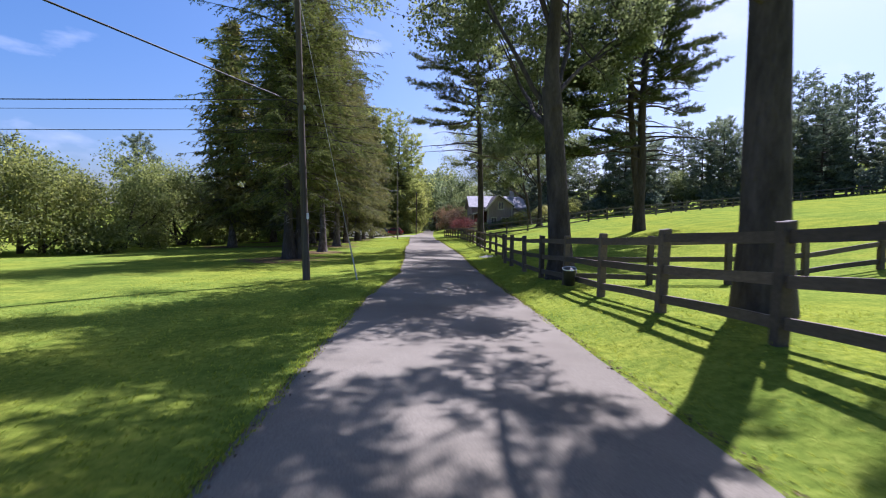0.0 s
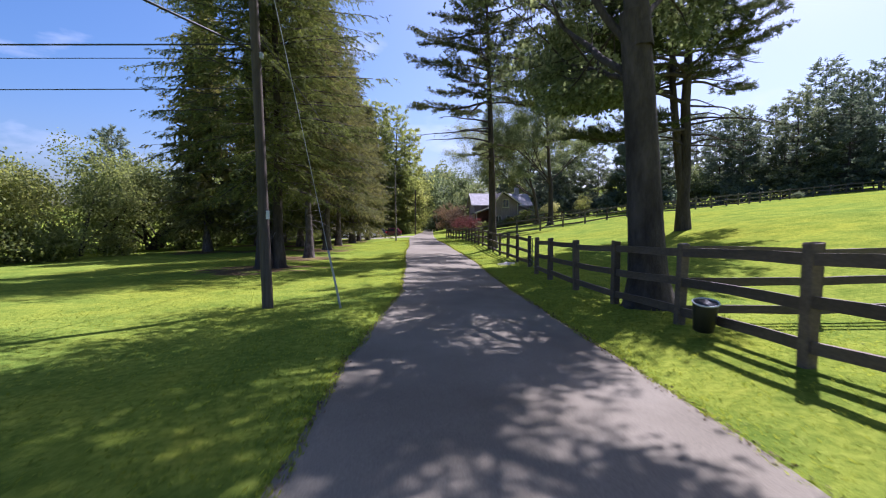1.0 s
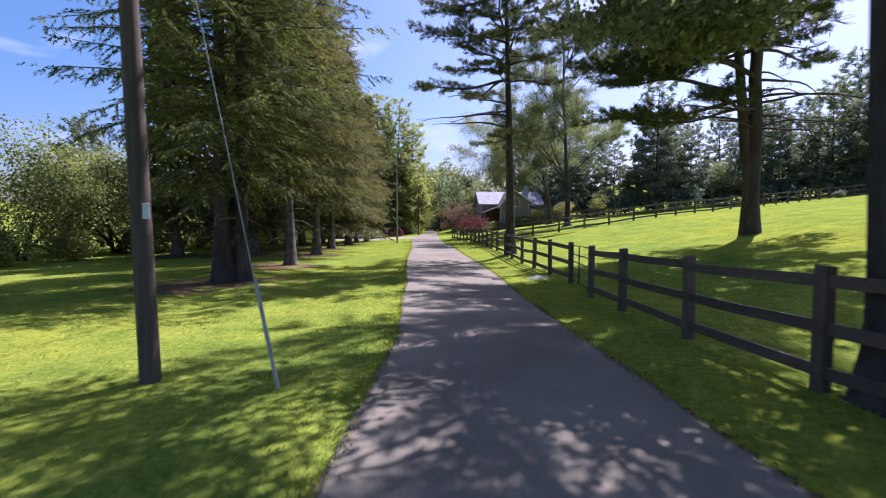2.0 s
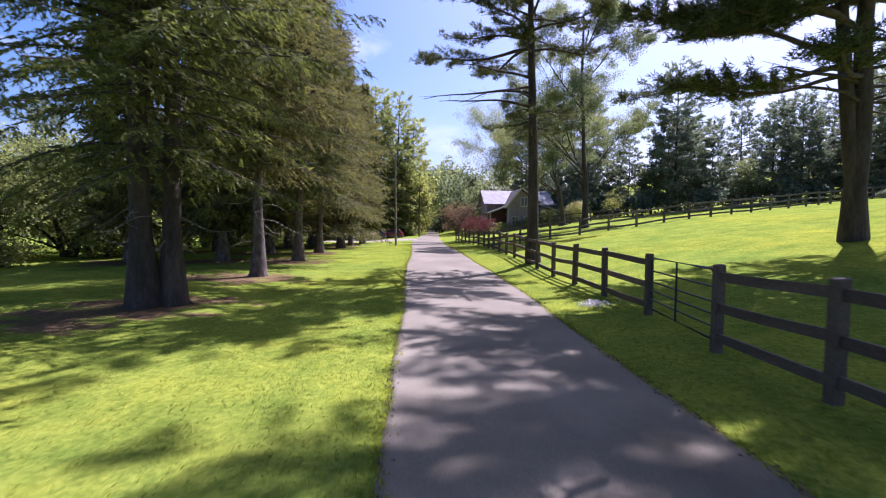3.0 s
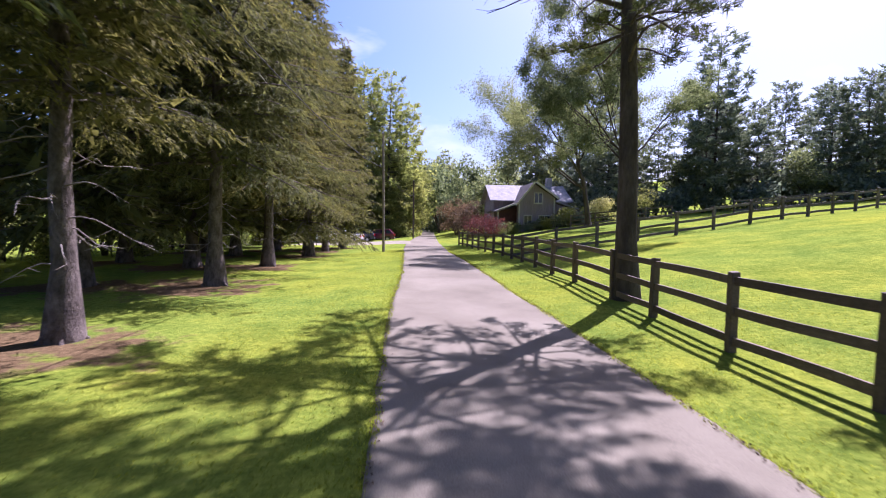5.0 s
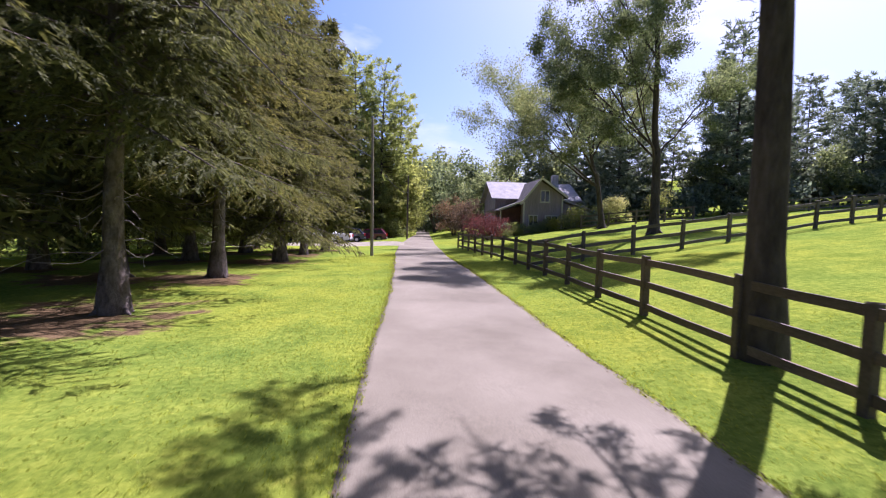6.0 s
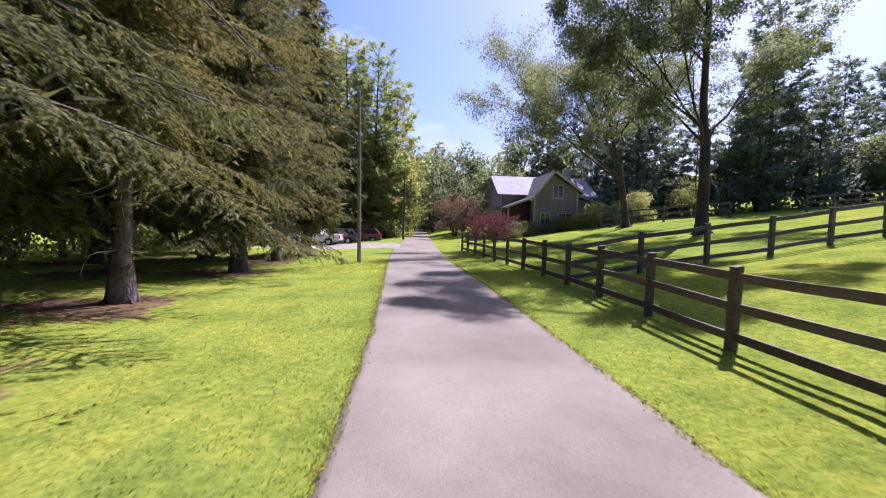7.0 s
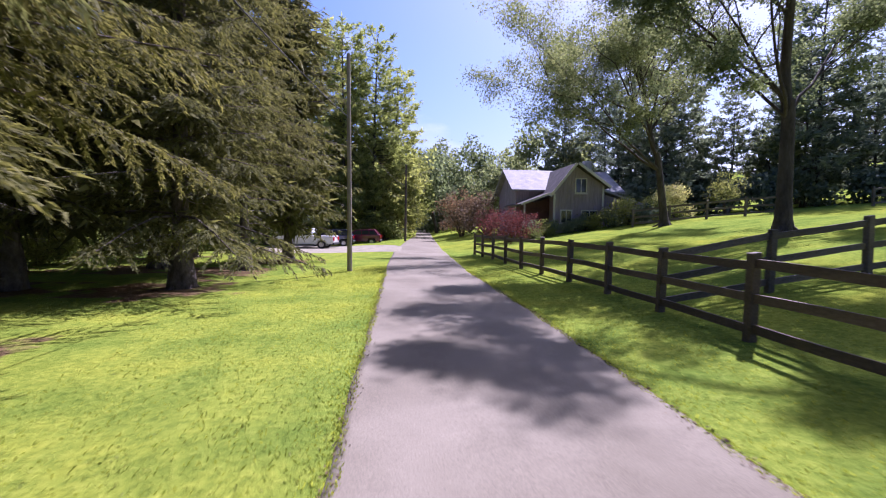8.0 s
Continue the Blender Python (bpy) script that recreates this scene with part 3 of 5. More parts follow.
def spruce_meshes(h, reach, base, r0, seed, gap=0.42, lat_gap=0.17, step=0.085, size=1.0, core=10, bark=None, needles=None, fullness=0.62, skirt=0.0, lat=0.34):
    """Tapered trunk, whorls of drooping boughs with side twigs set with needle sprays, dead snags below."""
    rng = np.random.default_rng(seed)
    wood = Tubes()
    pts, rad = trunk_curve(h, r0, rng, wob=0.03)
    wood.add(pts, rad, 12)
    roots(wood, r0, rng, 5, 0.6)
    B, W, L, D = [], [], [], []
    z = base
    while z < h - 0.25:
        s = (h - z) / (h - base)
        r = reach * s ** fullness * min(1.0, 0.72 + skirt + 1.6 * (1 - s))
        cx, cy = np.interp(z, pts[:, 2], pts[:, 0]), np.interp(z, pts[:, 2], pts[:, 1])
        nb = int(rng.integers(4, 7)) if s > 0.15 else 4
        a0 = rng.uniform(0, 6.28)
        for k in range(nb):
            a = a0 + k * 6.283 / nb + rng.uniform(-0.35, 0.35)
            ln = max(0.3, r * (rng.uniform(0.6, 1.0) if rng.random() < 0.8 else rng.uniform(1.0, 1.14)))
            u = np.linspace(0, 1, 8)
            drop = ln * (0.05 + 0.36 * s) * rng.uniform(0.6, 1.35)
            lift = 0.20 * (1 - s) * ln
            bend = rng.uniform(-0.25, 0.25)
            q = np.stack([cx + np.cos(a + bend * u) * u * ln, cy + np.sin(a + bend * u) * u * ln,
                          z + rng.uniform(-0.12, 0.12) + 0.08 * ln * np.sin(u * 2.4) + lift * u - drop * u ** 1.4 + 0.14 * ln * u ** 4], axis=-1)
            wood.add(q[::2], (0.009 + 0.007 * ln) * (1 - 0.85 * u[::2]), 4)
            out = np.array((math.cos(a + bend), math.sin(a + bend), -0.1))
            sd = np.array((-math.sin(a + bend), math.cos(a + bend), 0.0))
            nl = max(5, int(ln / lat_gap))
            f = np.sort(rng.uniform(0.10, 1.0, nl))
            sgn = np.where(np.arange(nl) % 2 == 0, 1.0, -1.0)
            root = along_curve(q, f)
            far = np.minimum(1.25, (lat * ln * (1.04 - f) ** 0.75 + 0.13) * rng.uniform(0.55, 1.15, nl))
            dirs = unit(out * rng.uniform(0.35, 0.8, (nl, 1)) + sd * (sgn * rng.uniform(0.5, 1.0, nl))[:, None] + np.stack([0 * f, 0 * f, rng.uniform(-0.55, 0.05, nl) * (0.4 + 0.6 * s)], axis=-1))
            cnt = np.maximum(2, (far / step).astype(int))
            i = np.repeat(np.arange(nl), cnt)
            t = (np.concatenate([np.arange(c) for c in cnt]) + rng.uniform(0.2, 1.0, len(i))) / np.repeat(cnt, cnt)
            p = root[i] + dirs[i] * (far[i] * t)[:, None]
            p[:, 2] -= 0.30 * far[i] * t ** 2 * (0.3 + 0.7 * s)
            for turn in (1.0, 0.1, -1.0):
                across = np.cross(dirs[i], np.array((0.0, 0.0, 1.0)))
                w = dirs[i] * 0.75 + across * turn * rng.uniform(0.15, 0.8, (len(i), 1)) + rng.normal(0, 0.22, p.shape) + np.array((0, 0, -0.10 - 0.25 * s))
                B.append(p + rng.normal(0, 0.018, p.shape))
                W.append(w)
                L.append(size * rng.uniform(0.09, 0.17, len(i)))
                D.append(size * rng.uniform(0.024, 0.044, len(i)))
            inner = max(2, int(ln * core))
            fi = rng.uniform(0.03, 0.6, inner)
            B.append(along_curve(q, fi) + rng.normal(0, 0.14, (inner, 3)) - np.array((0, 0, 0.10)))
            W.append(out * 0.6 + rng.normal(0, 0.6, (inner, 3)) + np.array((0, 0, -0.3)))
            L.append(size * rng.uniform(0.25, 0.5, inner))
            D.append(size * rng.uniform(0.08, 0.15, inner))
        z += gap * rng.uniform(0.6, 1.4) * (0.6 + 0.4 * s)
    snags = Tubes()
    for k in range(int(10 * base)):
        zz = rng.uniform(1.4, base + 4.5)
        a = rng.uniform(0, 6.28)
        ln = rng.uniform(0.5, 2.2)
        u = np.linspace(0, 1, 6)
        rr = np.interp(zz, pts[:, 2], rad)
        px, py = np.interp(zz, pts[:, 2], pts[:, 0]), np.interp(zz, pts[:, 2], pts[:, 1])
        cv = np.stack([px + np.cos(a + 0.3 * u) * (rr * 0.6 + u * ln), py + np.sin(a + 0.3 * u) * (rr * 0.6 + u * ln), zz - 0.25 * ln * u + 0.12 * np.sin(u * 5 + k)], axis=-1)
        snags.add(cv, 0.017 * (1 - 0.8 * u), 4)
        for tw in range(2):
            e = cv[3 + tw] + np.array((rng.normal(0, 0.25), rng.normal(0, 0.25), rng.uniform(-0.3, 0.1)))
            snags.add([cv[3 + tw], e], [0.008, 0.003], 3)
    crown = sprays_mesh("spruce_crown", np.concatenate(B), np.concatenate(W), np.concatenate(L), np.concatenate(D), rng, needles or M_SPRUCE, 0.9)
    return [("trunk", wood.mesh("spruce_trunk", bark or M_BARK_PALE)), ("deadwood", snags.mesh("spruce_snags", M_DEADWOOD)), ("crown", crown)]


def tree_thing(name, meshes, m, label, group=""):
    ob = empty(name, m, label, "tree", group)
    for key, me in meshes:
        bit = piece(key, me, ob)
        if key == "deadwood":
            tagged(bit, kind="stuff")
    return ob


def pine_meshes(h, base, reach, r0, seed, boughs=46, needle=0.16, wide=0.016, per=14, lat_gap=0.36, tuft_gap=0.17, lean=(0, 0), fork=0.0, bare=8, mat=None, wob=0.05, low=(), limbs_at=(), bare_way=None, side=None, taper=0.72, tip=0.95, coarse=False, low_droop=0.22):
    """White pine: straight trunk, level tiers of boughs whose side twigs end in tufts of needles, bare limbs below.
    low and limbs_at: (height, way, length) of leafy and of dead limbs. side: (way, gain) lengthens the boughs on one side."""
    rng = np.random.default_rng(seed)
    wood = Tubes()
    pts, rad = trunk_curve(h, r0, rng, lean, flare=1.3, wob=wob)
    wood.add(pts, rad, 8 if coarse else 14)
    stems = [(pts, rad)]
    if fork:
        i = int(np.searchsorted(pts[:, 2], fork))
        u = np.linspace(0, 1, 10)
        top = h * 0.92
        f2 = np.stack([pts[i, 0] - 0.62 * np.minimum(u * 3, 1) ** 0.8 - u * 0.3, pts[i, 1] + 0.5 * u, pts[i, 2] + (top - pts[i, 2]) * u], axis=-1)
        r2 = rad[i] * 0.8 * (1 - 0.92 * u)
        wood.add(f2, r2, 10)
        stems.append((f2, r2))
    B, W, L, D = [], [], [], []
    tier = 0.0
    for k in range(boughs + len(low)):
        sp, sr = stems[k % len(stems)]
        if k % 4 == 0:
            tier = rng.uniform(-0.4, 0.4)
        t = min(1.0, max(0.0, (k // 4 * 4 + 2 + tier + rng.uniform(-0.5, 0.5)) / boughs))
        z = base + (h * tip - base) * t
        a = (k % 4) * 1.571 + (k // 4) * 0.9 + rng.uniform(-0.5, 0.5)
        ln = reach * (1 - taper * t ** 1.5) * rng.uniform(0.55, 1.12)
        if side:
            ln *= 1 + side[1] * max(0.0, math.cos(a - side[0]))
        droop = rng.uniform(0.0, 0.14)
        if k >= boughs:
            t, (z, a, ln) = 0.0, low[k - boughs]
            droop = low_droop
        if z > sp[-1, 2]:
            continue
        cx, cy = np.interp(z, sp[:, 2], sp[:, 0]), np.interp(z, sp[:, 2], sp[:, 1])
        u = np.linspace(0, 1, 9)
        up = (rng.uniform(0.0, 0.16) if k < boughs else 0.05) + 0.42 * t ** 1.5
        wig = rng.uniform(-0.3, 0.3)
        q = np.stack([cx + np.cos(a + wig * u) * u * ln, cy + np.sin(a + wig * u) * u * ln,
                      z + ln * (up * u - droop * u ** 1.5 + 0.09 * u ** 4) + 0.03 * ln * np.sin(u * 7 + k)], axis=-1)
        st = 4 if coarse else 1
        wood.add(q[::st], ((0.018 + 0.012 * ln) * (1 - 0.85 * u))[::st], 3 if coarse else 6)
        out = np.array((math.cos(a + wig), math.sin(a + wig), 0.0))
        sd = np.array((-out[1], out[0], 0.0))
        nl = max(4, int(ln / lat_gap * 1.6))
        f = np.concatenate([rng.uniform(0.30, 1.0, nl - 1), [1.0]])
        root = along_curve(q, f)
        far = (0.30 * ln * (1.05 - f) ** 0.7 + 0.30) * rng.uniform(0.6, 1.2, nl)
        sgn = np.where(np.arange(nl) % 2 == 0, 1.0, -1.0)
        dirs = unit(out * rng.uniform(0.5, 1.0, (nl, 1)) + sd * (sgn * rng.uniform(0.2, 1.0, nl))[:, None] + np.stack([0 * f, 0 * f, rng.uniform(-0.1, 0.35, nl)], axis=-1))
        if not coarse:
            for j in range(nl):
                wood.add([root[j], root[j] + dirs[j] * far[j] * 0.5, root[j] + dirs[j] * far[j] * 0.95], [0.011, 0.008, 0.004], 3)
        cnt = np.maximum(1, (far * 0.8 / tuft_gap).astype(int))
        i = np.repeat(np.arange(nl), cnt)
        tt = 0.2 + 0.8 * (np.concatenate([np.arange(c) for c in cnt]) + rng.uniform(0.3, 1.0, len(i))) / np.repeat(cnt, cnt)
        c = root[i] + dirs[i] * (far[i] * tt)[:, None] + rng.normal(0, 0.3 * tuft_gap, (len(i), 3)) * np.array((1, 1, 0.5))
        j = np.repeat(np.arange(len(c)), per)
        w = rng.normal(0, 1, (len(j), 3)) * np.array((1, 1, 0.7)) + dirs[i][j] * 0.9 + np.array((0, 0, 0.25))
        B.append(c[j] + rng.normal(0, 0.25 * needle, (len(j), 3)))
        W.append(w)
        L.append(needle * rng.uniform(0.7, 1.4, len(j)))
        D.append(wide * rng.uniform(0.8, 1.4, len(j)))
    out_parts = []
    for k in range(bare + len(limbs_at)):
        snag = Tubes()
        zz = rng.uniform(base * 0.55, base + 2)
        a = rng.uniform(0, 6.28) if bare_way is None else bare_way + rng.uniform(-0.9, 0.9)
        ln = rng.uniform(0.8, 3.4)
        if k >= bare:
            zz, a, ln = limbs_at[k - bare]
        u = np.linspace(0, 1, 9)
        px, py = np.interp(zz, pts[:, 2], pts[:, 0]), np.interp(zz, pts[:, 2], pts[:, 1])
        cv = np.stack([px + np.cos(a + 0.25 * u) * u * ln, py + np.sin(a + 0.25 * u) * u * ln, zz + 0.16 * ln * u - 0.22 * ln * u ** 2 + 0.05 * np.sin(u * 9 + k)], axis=-1)
        snag.add(cv, (0.016 + 0.011 * ln) * (1 - 0.85 * u), 6)
        for tw in range(4):
            i = rng.integers(3, 8)
            e = cv[i] + (cv[i] - cv[0]) * rng.uniform(0.1, 0.25) + np.array((rng.normal(0, 0.4), rng.normal(0, 0.4), rng.uniform(-0.3, 0.2)))
            snag.add([cv[i], (cv[i] + e) / 2 + rng.normal(0, 0.04, 3), e], [0.012, 0.009, 0.004], 4)
        out_parts.append(("dead_branch", snag.mesh("dead_branch", M_BARK)))
    crown = sprays_mesh("pine_crown", np.concatenate(B), np.concatenate(W), np.concatenate(L), np.concatenate(D), rng, mat or M_PINE, 0.3)
    return out_parts + [("trunk", wood.mesh("pine_trunk", M_BARK)), ("crown", crown)]


def broadleaf_meshes(h, r0, seed, forks, fork_z, reach, leaf=0.13, per=16, depth=3, mat=None, lean=(0, 0), flat=0.0, blob=0.55, bark=None, kids=4, limb_r=0.38, droop=0.3, floor=0.0, bounds=None):
    """Trunk that splits into limbs, branches and twigs, with clusters of leaves at the twigs.
    forks: (way, share of reach) of the main limbs, the leader first. bounds: middle and radii that the crown keeps to."""
    rng = np.random.default_rng(seed)
    wood, ends = Tubes(), []
    n = 9
    u = np.linspace(0, 1, n)
    trunk = np.stack([lean[0] * fork_z * u + 0.06 * np.sin(u * 3), lean[1] * fork_z * u + 0.05 * np.sin(u * 4), u * fork_z - 0.15], axis=-1)
    trad = r0 * (1 - 0.25 * u) * (1 + 0.6 * np.exp(-u * fork_z / 0.45))
    wood.add(trunk, trad, 12)
    roots(wood, r0, rng, 5, 0.8)

    def grow(p, way, ln, r, d):
        k = 7
        s = np.linspace(0, 1, k)
        way = np.asarray(way) / np.linalg.norm(way)
        bend = rng.normal(0, 0.16, 3)
        bend[2] = abs(bend[2]) * 0.6
        if bounds:
            for shorter in range(5):
                if np.linalg.norm((p + (way + bend) * ln - bounds[0]) / np.array(bounds[1])) > 1:
                    ln *= 0.7
        q = p + np.outer(s, way) * ln + np.outer(s ** 2, bend) * ln + rng.normal(0, 0.02, (k, 3)) * ln * 0.4
        if q[-1, 2] < floor:
            q[:, 2] += (floor - q[-1, 2]) * s
        wood.add(q, r * (1 - 0.62 * s), 7 if d > 1 else 4)
        if d <= 1:
            ends.extend(q[2:] if d == 0 else q[3:])
        if d == 0:
            return q
        for c in range(kids + (d > 1)):
            f = rng.uniform(0.35, 1.0) if c else 1.0
            i = f * (k - 1)
            b = np.array([np.interp(f, s, q[:, j]) for j in range(3)])
            w = way + rng.normal(0, 0.62, 3)
            w[2] = w[2] * (1 - flat) + (0.12 if d > 1 else -droop)
            grow(b, w, ln * rng.uniform(0.42, 0.66), r * 0.5 * (1.15 - 0.5 * f), d - 1)
        return q

    leader = None
    for k, ((wx, wy, wz), share) in enumerate(forks):
        root = trunk[-1] - np.array((0, 0, rng.uniform(0, 0.25) * fork_z)) if k % 2 or k == 0 or leader is None else leader[min(5, 1 + k // 2)]
        limb = grow(trunk[-2] if k == 0 else root, (wx, wy, wz), reach * share, r0 * (0.72 if k == 0 else limb_r), depth)
        leader = limb if k == 0 else leader
    ends = np.array(ends)
    m = len(ends)
    c = np.repeat(ends, per, axis=0) + rng.normal(0, blob, (m * per, 3)) * np.array((1, 1, 0.7))
    w = rng.normal(0, 1, (m * per, 3)) + np.array((0, 0, -0.35))
    L = leaf * rng.uniform(0.7, 1.4, m * per)
    D = L * rng.uniform(0.5, 0.75, m * per)
    return [("trunk", wood.mesh("broadleaf_wood", bark or M_BARK)), ("crown", leaves_mesh("broadleaf_crown", c, w, L, D, rng, mat or M_OAK, 0.5))]


def lumpy_meshes(h, r, seed, count, leaf, mat, stems=4, base=0.0, bark=None):
    """Shrub or distant tree: a few stems and many leaves gathered in clumps near the outside."""
    rng = np.random.default_rng(seed)
    wood = Tubes()
    lobes = []
    k = 14
    for i in range(k):
        a, rr = rng.uniform(0, 6.28), r * math.sqrt(rng.uniform(0.02, 0.75))
        z = base + (h - base) * rng.uniform(0.22, 0.86) * (1 - 0.28 * rr / r)
        lobes.append((rr * math.cos(a), rr * math.sin(a), z, r * rng.uniform(0.28, 0.46)))
    lobes.append((0, 0, h - r * 0.4, r * 0.4))
    for i in range(stems):
        x, y, z, _ = lobes[i]
        u = np.linspace(0, 1, 6)
        wood.add(np.stack([x * u ** 1.4 + 0.1 * i, y * u ** 1.4, z * u - 0.15], axis=-1), (0.05 + 0.012 * h) * (1 - 0.8 * u), 6)
    sub = []
    for x, y, z, s in lobes:
        m = 26
        d = unit(rng.normal(size=(m, 3)) + np.array((0, 0, 0.25)))
        sub.append(np.array((x, y, z)) + d * s * rng.uniform(0.75, 1.12, (m, 1)) * np.array((1, 1, 0.85)))
    sub = np.concatenate(sub)
    per = max(3, count // len(sub))
    c = np.repeat(sub, per, axis=0) + rng.normal(0, 0.10 * r, (len(sub) * per, 3)) * np.array((1, 1, 0.8))
    c[:, 2] = np.maximum(c[:, 2], 0.06 + base * 0.8)
    w = rng.normal(0, 1, c.shape) + np.array((0, 0, -0.2))
    L = leaf * rng.uniform(0.7, 1.4, len(c))
    D = L * rng.uniform(0.5, 0.8, len(c))
    return [("trunk", wood.mesh("shrub_wood", bark or M_BARK)), ("crown", leaves_mesh("shrub_crown", c, w, L, D, rng, mat, 0.4))]


def stand(x, y, turn=0.0, size=1.0, tall=1.0, sink=0.0):
    return Matrix.LocRotScale((x, y, hz(x, y) - sink), Euler((0, 0, turn)), (size, size, size * tall))


def scatter(template, places, seed, lo=0.85, hi=1.15):
    rng = random.Random(seed)
    for x, y, s in places:
        copy_thing(template, stand(x, y, rng.uniform(0, 6.28), s * rng.uniform(lo, hi), rng.uniform(0.92, 1.1)))


# spruces beside the drive
SP_LABEL = "tall dark green spruce with drooping boughs above needle litter"
SP_GROUP = "spruces beside the drive"
sp_a = tree_thing("spruce_tree", spruce_meshes(19.5, 4.6, 4.5, 0.22, 21, gap=0.50, lat_gap=0.115, step=0.06), stand(-9.6, 34.3, 0.4), SP_LABEL, SP_GROUP)
sp_b = tree_thing("spruce_tree", spruce_meshes(19.0, 5.3, 4.1, 0.24, 22, gap=0.50, lat_gap=0.115, step=0.06, skirt=0.28), stand(-9.9, 41.4, 1.9), SP_LABEL, SP_GROUP)
sp_c = tree_thing("spruce_tree", spruce_meshes(20.0, 4.9, 1.5, 0.27, 23, gap=0.50, lat_gap=0.12, step=0.065, skirt=0.25), stand(-10.0, 55.3, 4.4), "tall spruce with boughs sweeping close to the ground", SP_GROUP)
sp_e = tree_thing("spruce_tree", spruce_meshes(25.0, 6.7, 3.9, 0.27, 25, gap=0.82, lat_gap=0.13, step=0.08, size=1.1, lat=0.22, core=2, bark=M_BARK, needles=M_SPRUCE_GREEN, fullness=0.5), stand(-10.0, 27.4, 2.2), "tall olive green spruce with heavy drooping boughs above litter", SP_GROUP)
sp_d = tree_thing("spruce_tree", spruce_meshes(19.0, 4.8, 2.2, 0.26, 24, gap=0.55, lat_gap=0.30, step=0.22, size=2.3, core=7), stand(-14.2, 54.5, 4.0), SP_LABEL, SP_GROUP)
for x, y, s, src, turn in ((-9.5, 27.75, 0.92, sp_e, 3.9), (-10.15, 47.7, 0.96, sp_b, 3.5), (-10.0, 60.7, 0.88, sp_a, 0.9), (-9.5, 65.6, 0.9, sp_d, 2.6),
                           (-13.7, 40.7, 0.95, sp_d, 1.1), (-13.4, 47.3, 1.0, sp_d, 0.5),
                           (-13.9, 61.5, 1.1, sp_d, 5.6), (-15.5, 68.0, 1.0, sp_d, 3.1), (-18.0, 50.0, 1.0, sp_d, 0.1), (-18.5, 60.0, 1.0, sp_d, 2.0),
                           (-18.6, 41.0, 1.0, sp_d, 2.9)):
    copy_thing(src, stand(x, y, turn, s))

# trees along the paddock
PADDOCK = "trees along the paddock"
tree_thing("oak_tree", broadleaf_meshes(18, 0.36, 31, [((-0.08, 0.04, 1.35), 1.65), ((-0.62, 0.3, 1.0), 1.0), ((-0.45, 0.25, 1.1), 1.1), ((-0.2, 0.95, 0.65), 1.05), ((0.15, 0.95, 0.7), 1.1), ((0.5, 0.95, 0.7), 1.05), ((-0.5, 0.6, 0.9), 1.0), ((0.35, 0.95, 0.3), 0.9), ((0.65, 0.9, 0.6), 1.1), ((0.5, 0.7, 0.9), 1.05)], 5.9, 6.2, 0.135, 15, lean=(-0.085, 0.0), blob=0.28, limb_r=0.24, droop=0.05, floor=5.0, bounds=((-1.3, 3.6, 11.0), (5.7, 5.8, 6.2))),
           stand(1.74, 14.78), "big oak with forked trunk leaning over the rail fence", PADDOCK)
tree_thing("pine_tree", pine_meshes(20, 8.0, 4.2, 0.36, 32, 100, 0.22, 0.044, 14, 0.24, 0.17, bare=6, side=(math.pi - 0.5, 0.45), taper=0.5, lean=(-0.035, 0)), stand(2.62, 7.6), "massive old pine standing close behind the rail fence", PADDOCK)
tree_thing("pine_tree", pine_meshes(23, 7.8, 5.2, 0.36, 33, 108, 0.20, 0.034, 15, 0.24, 0.15, fork=1.3, bare=12, bare_way=-0.2, side=(math.pi + 0.5, 0.8), taper=0.5, low_droop=0.24,
                                    low=((5.4, 3.3, 6.6), (5.8, 3.1, 7.0), (5.6, 3.7, 6.2), (6.6, 3.4, 8.2), (7.2, 3.6, 8.2), (7.6, 3.2, 7.8), (8.2, 3.5, 9.0), (8.8, 3.3, 9.0), (9.6, 3.8, 9.4)),
                                    limbs_at=((5.2, 0.2, 4.6), (6.0, -0.4, 4.8), (4.6, -0.1, 4.0), (6.8, 0.1, 5.0), (5.8, -0.7, 4.4), (5.0, 3.0, 4.6), (4.7, 3.5, 4.2), (5.3, 3.3, 5.4))),
           stand(11.85, 31.0), "large twin-stemmed pine with bare lower branches in pasture", PADDOCK)
tree_thing("pine_tree", pine_meshes(22, 9.3, 4.7, 0.28, 34, 62, 0.18, 0.028, 16, 0.23, 0.14, lean=(-0.04, 0), bare=5, wob=0.025, side=(math.pi, 0.25), taper=0.25,
                                    low=tuple((6.2 + 0.11 * i, i * 0.9, 1.4 + 0.28 * (i % 4)) for i in range(10)),
                                    limbs_at=((7.2, 3.2, 4.6), (7.8, 2.8, 5.0), (8.4, 3.5, 4.4), (7.5, 4.0, 3.6), (8.1, 2.3, 3.8))),
           stand(2.15, 37.0), "tall slender pine with open tiers behind the fence", PADDOCK)
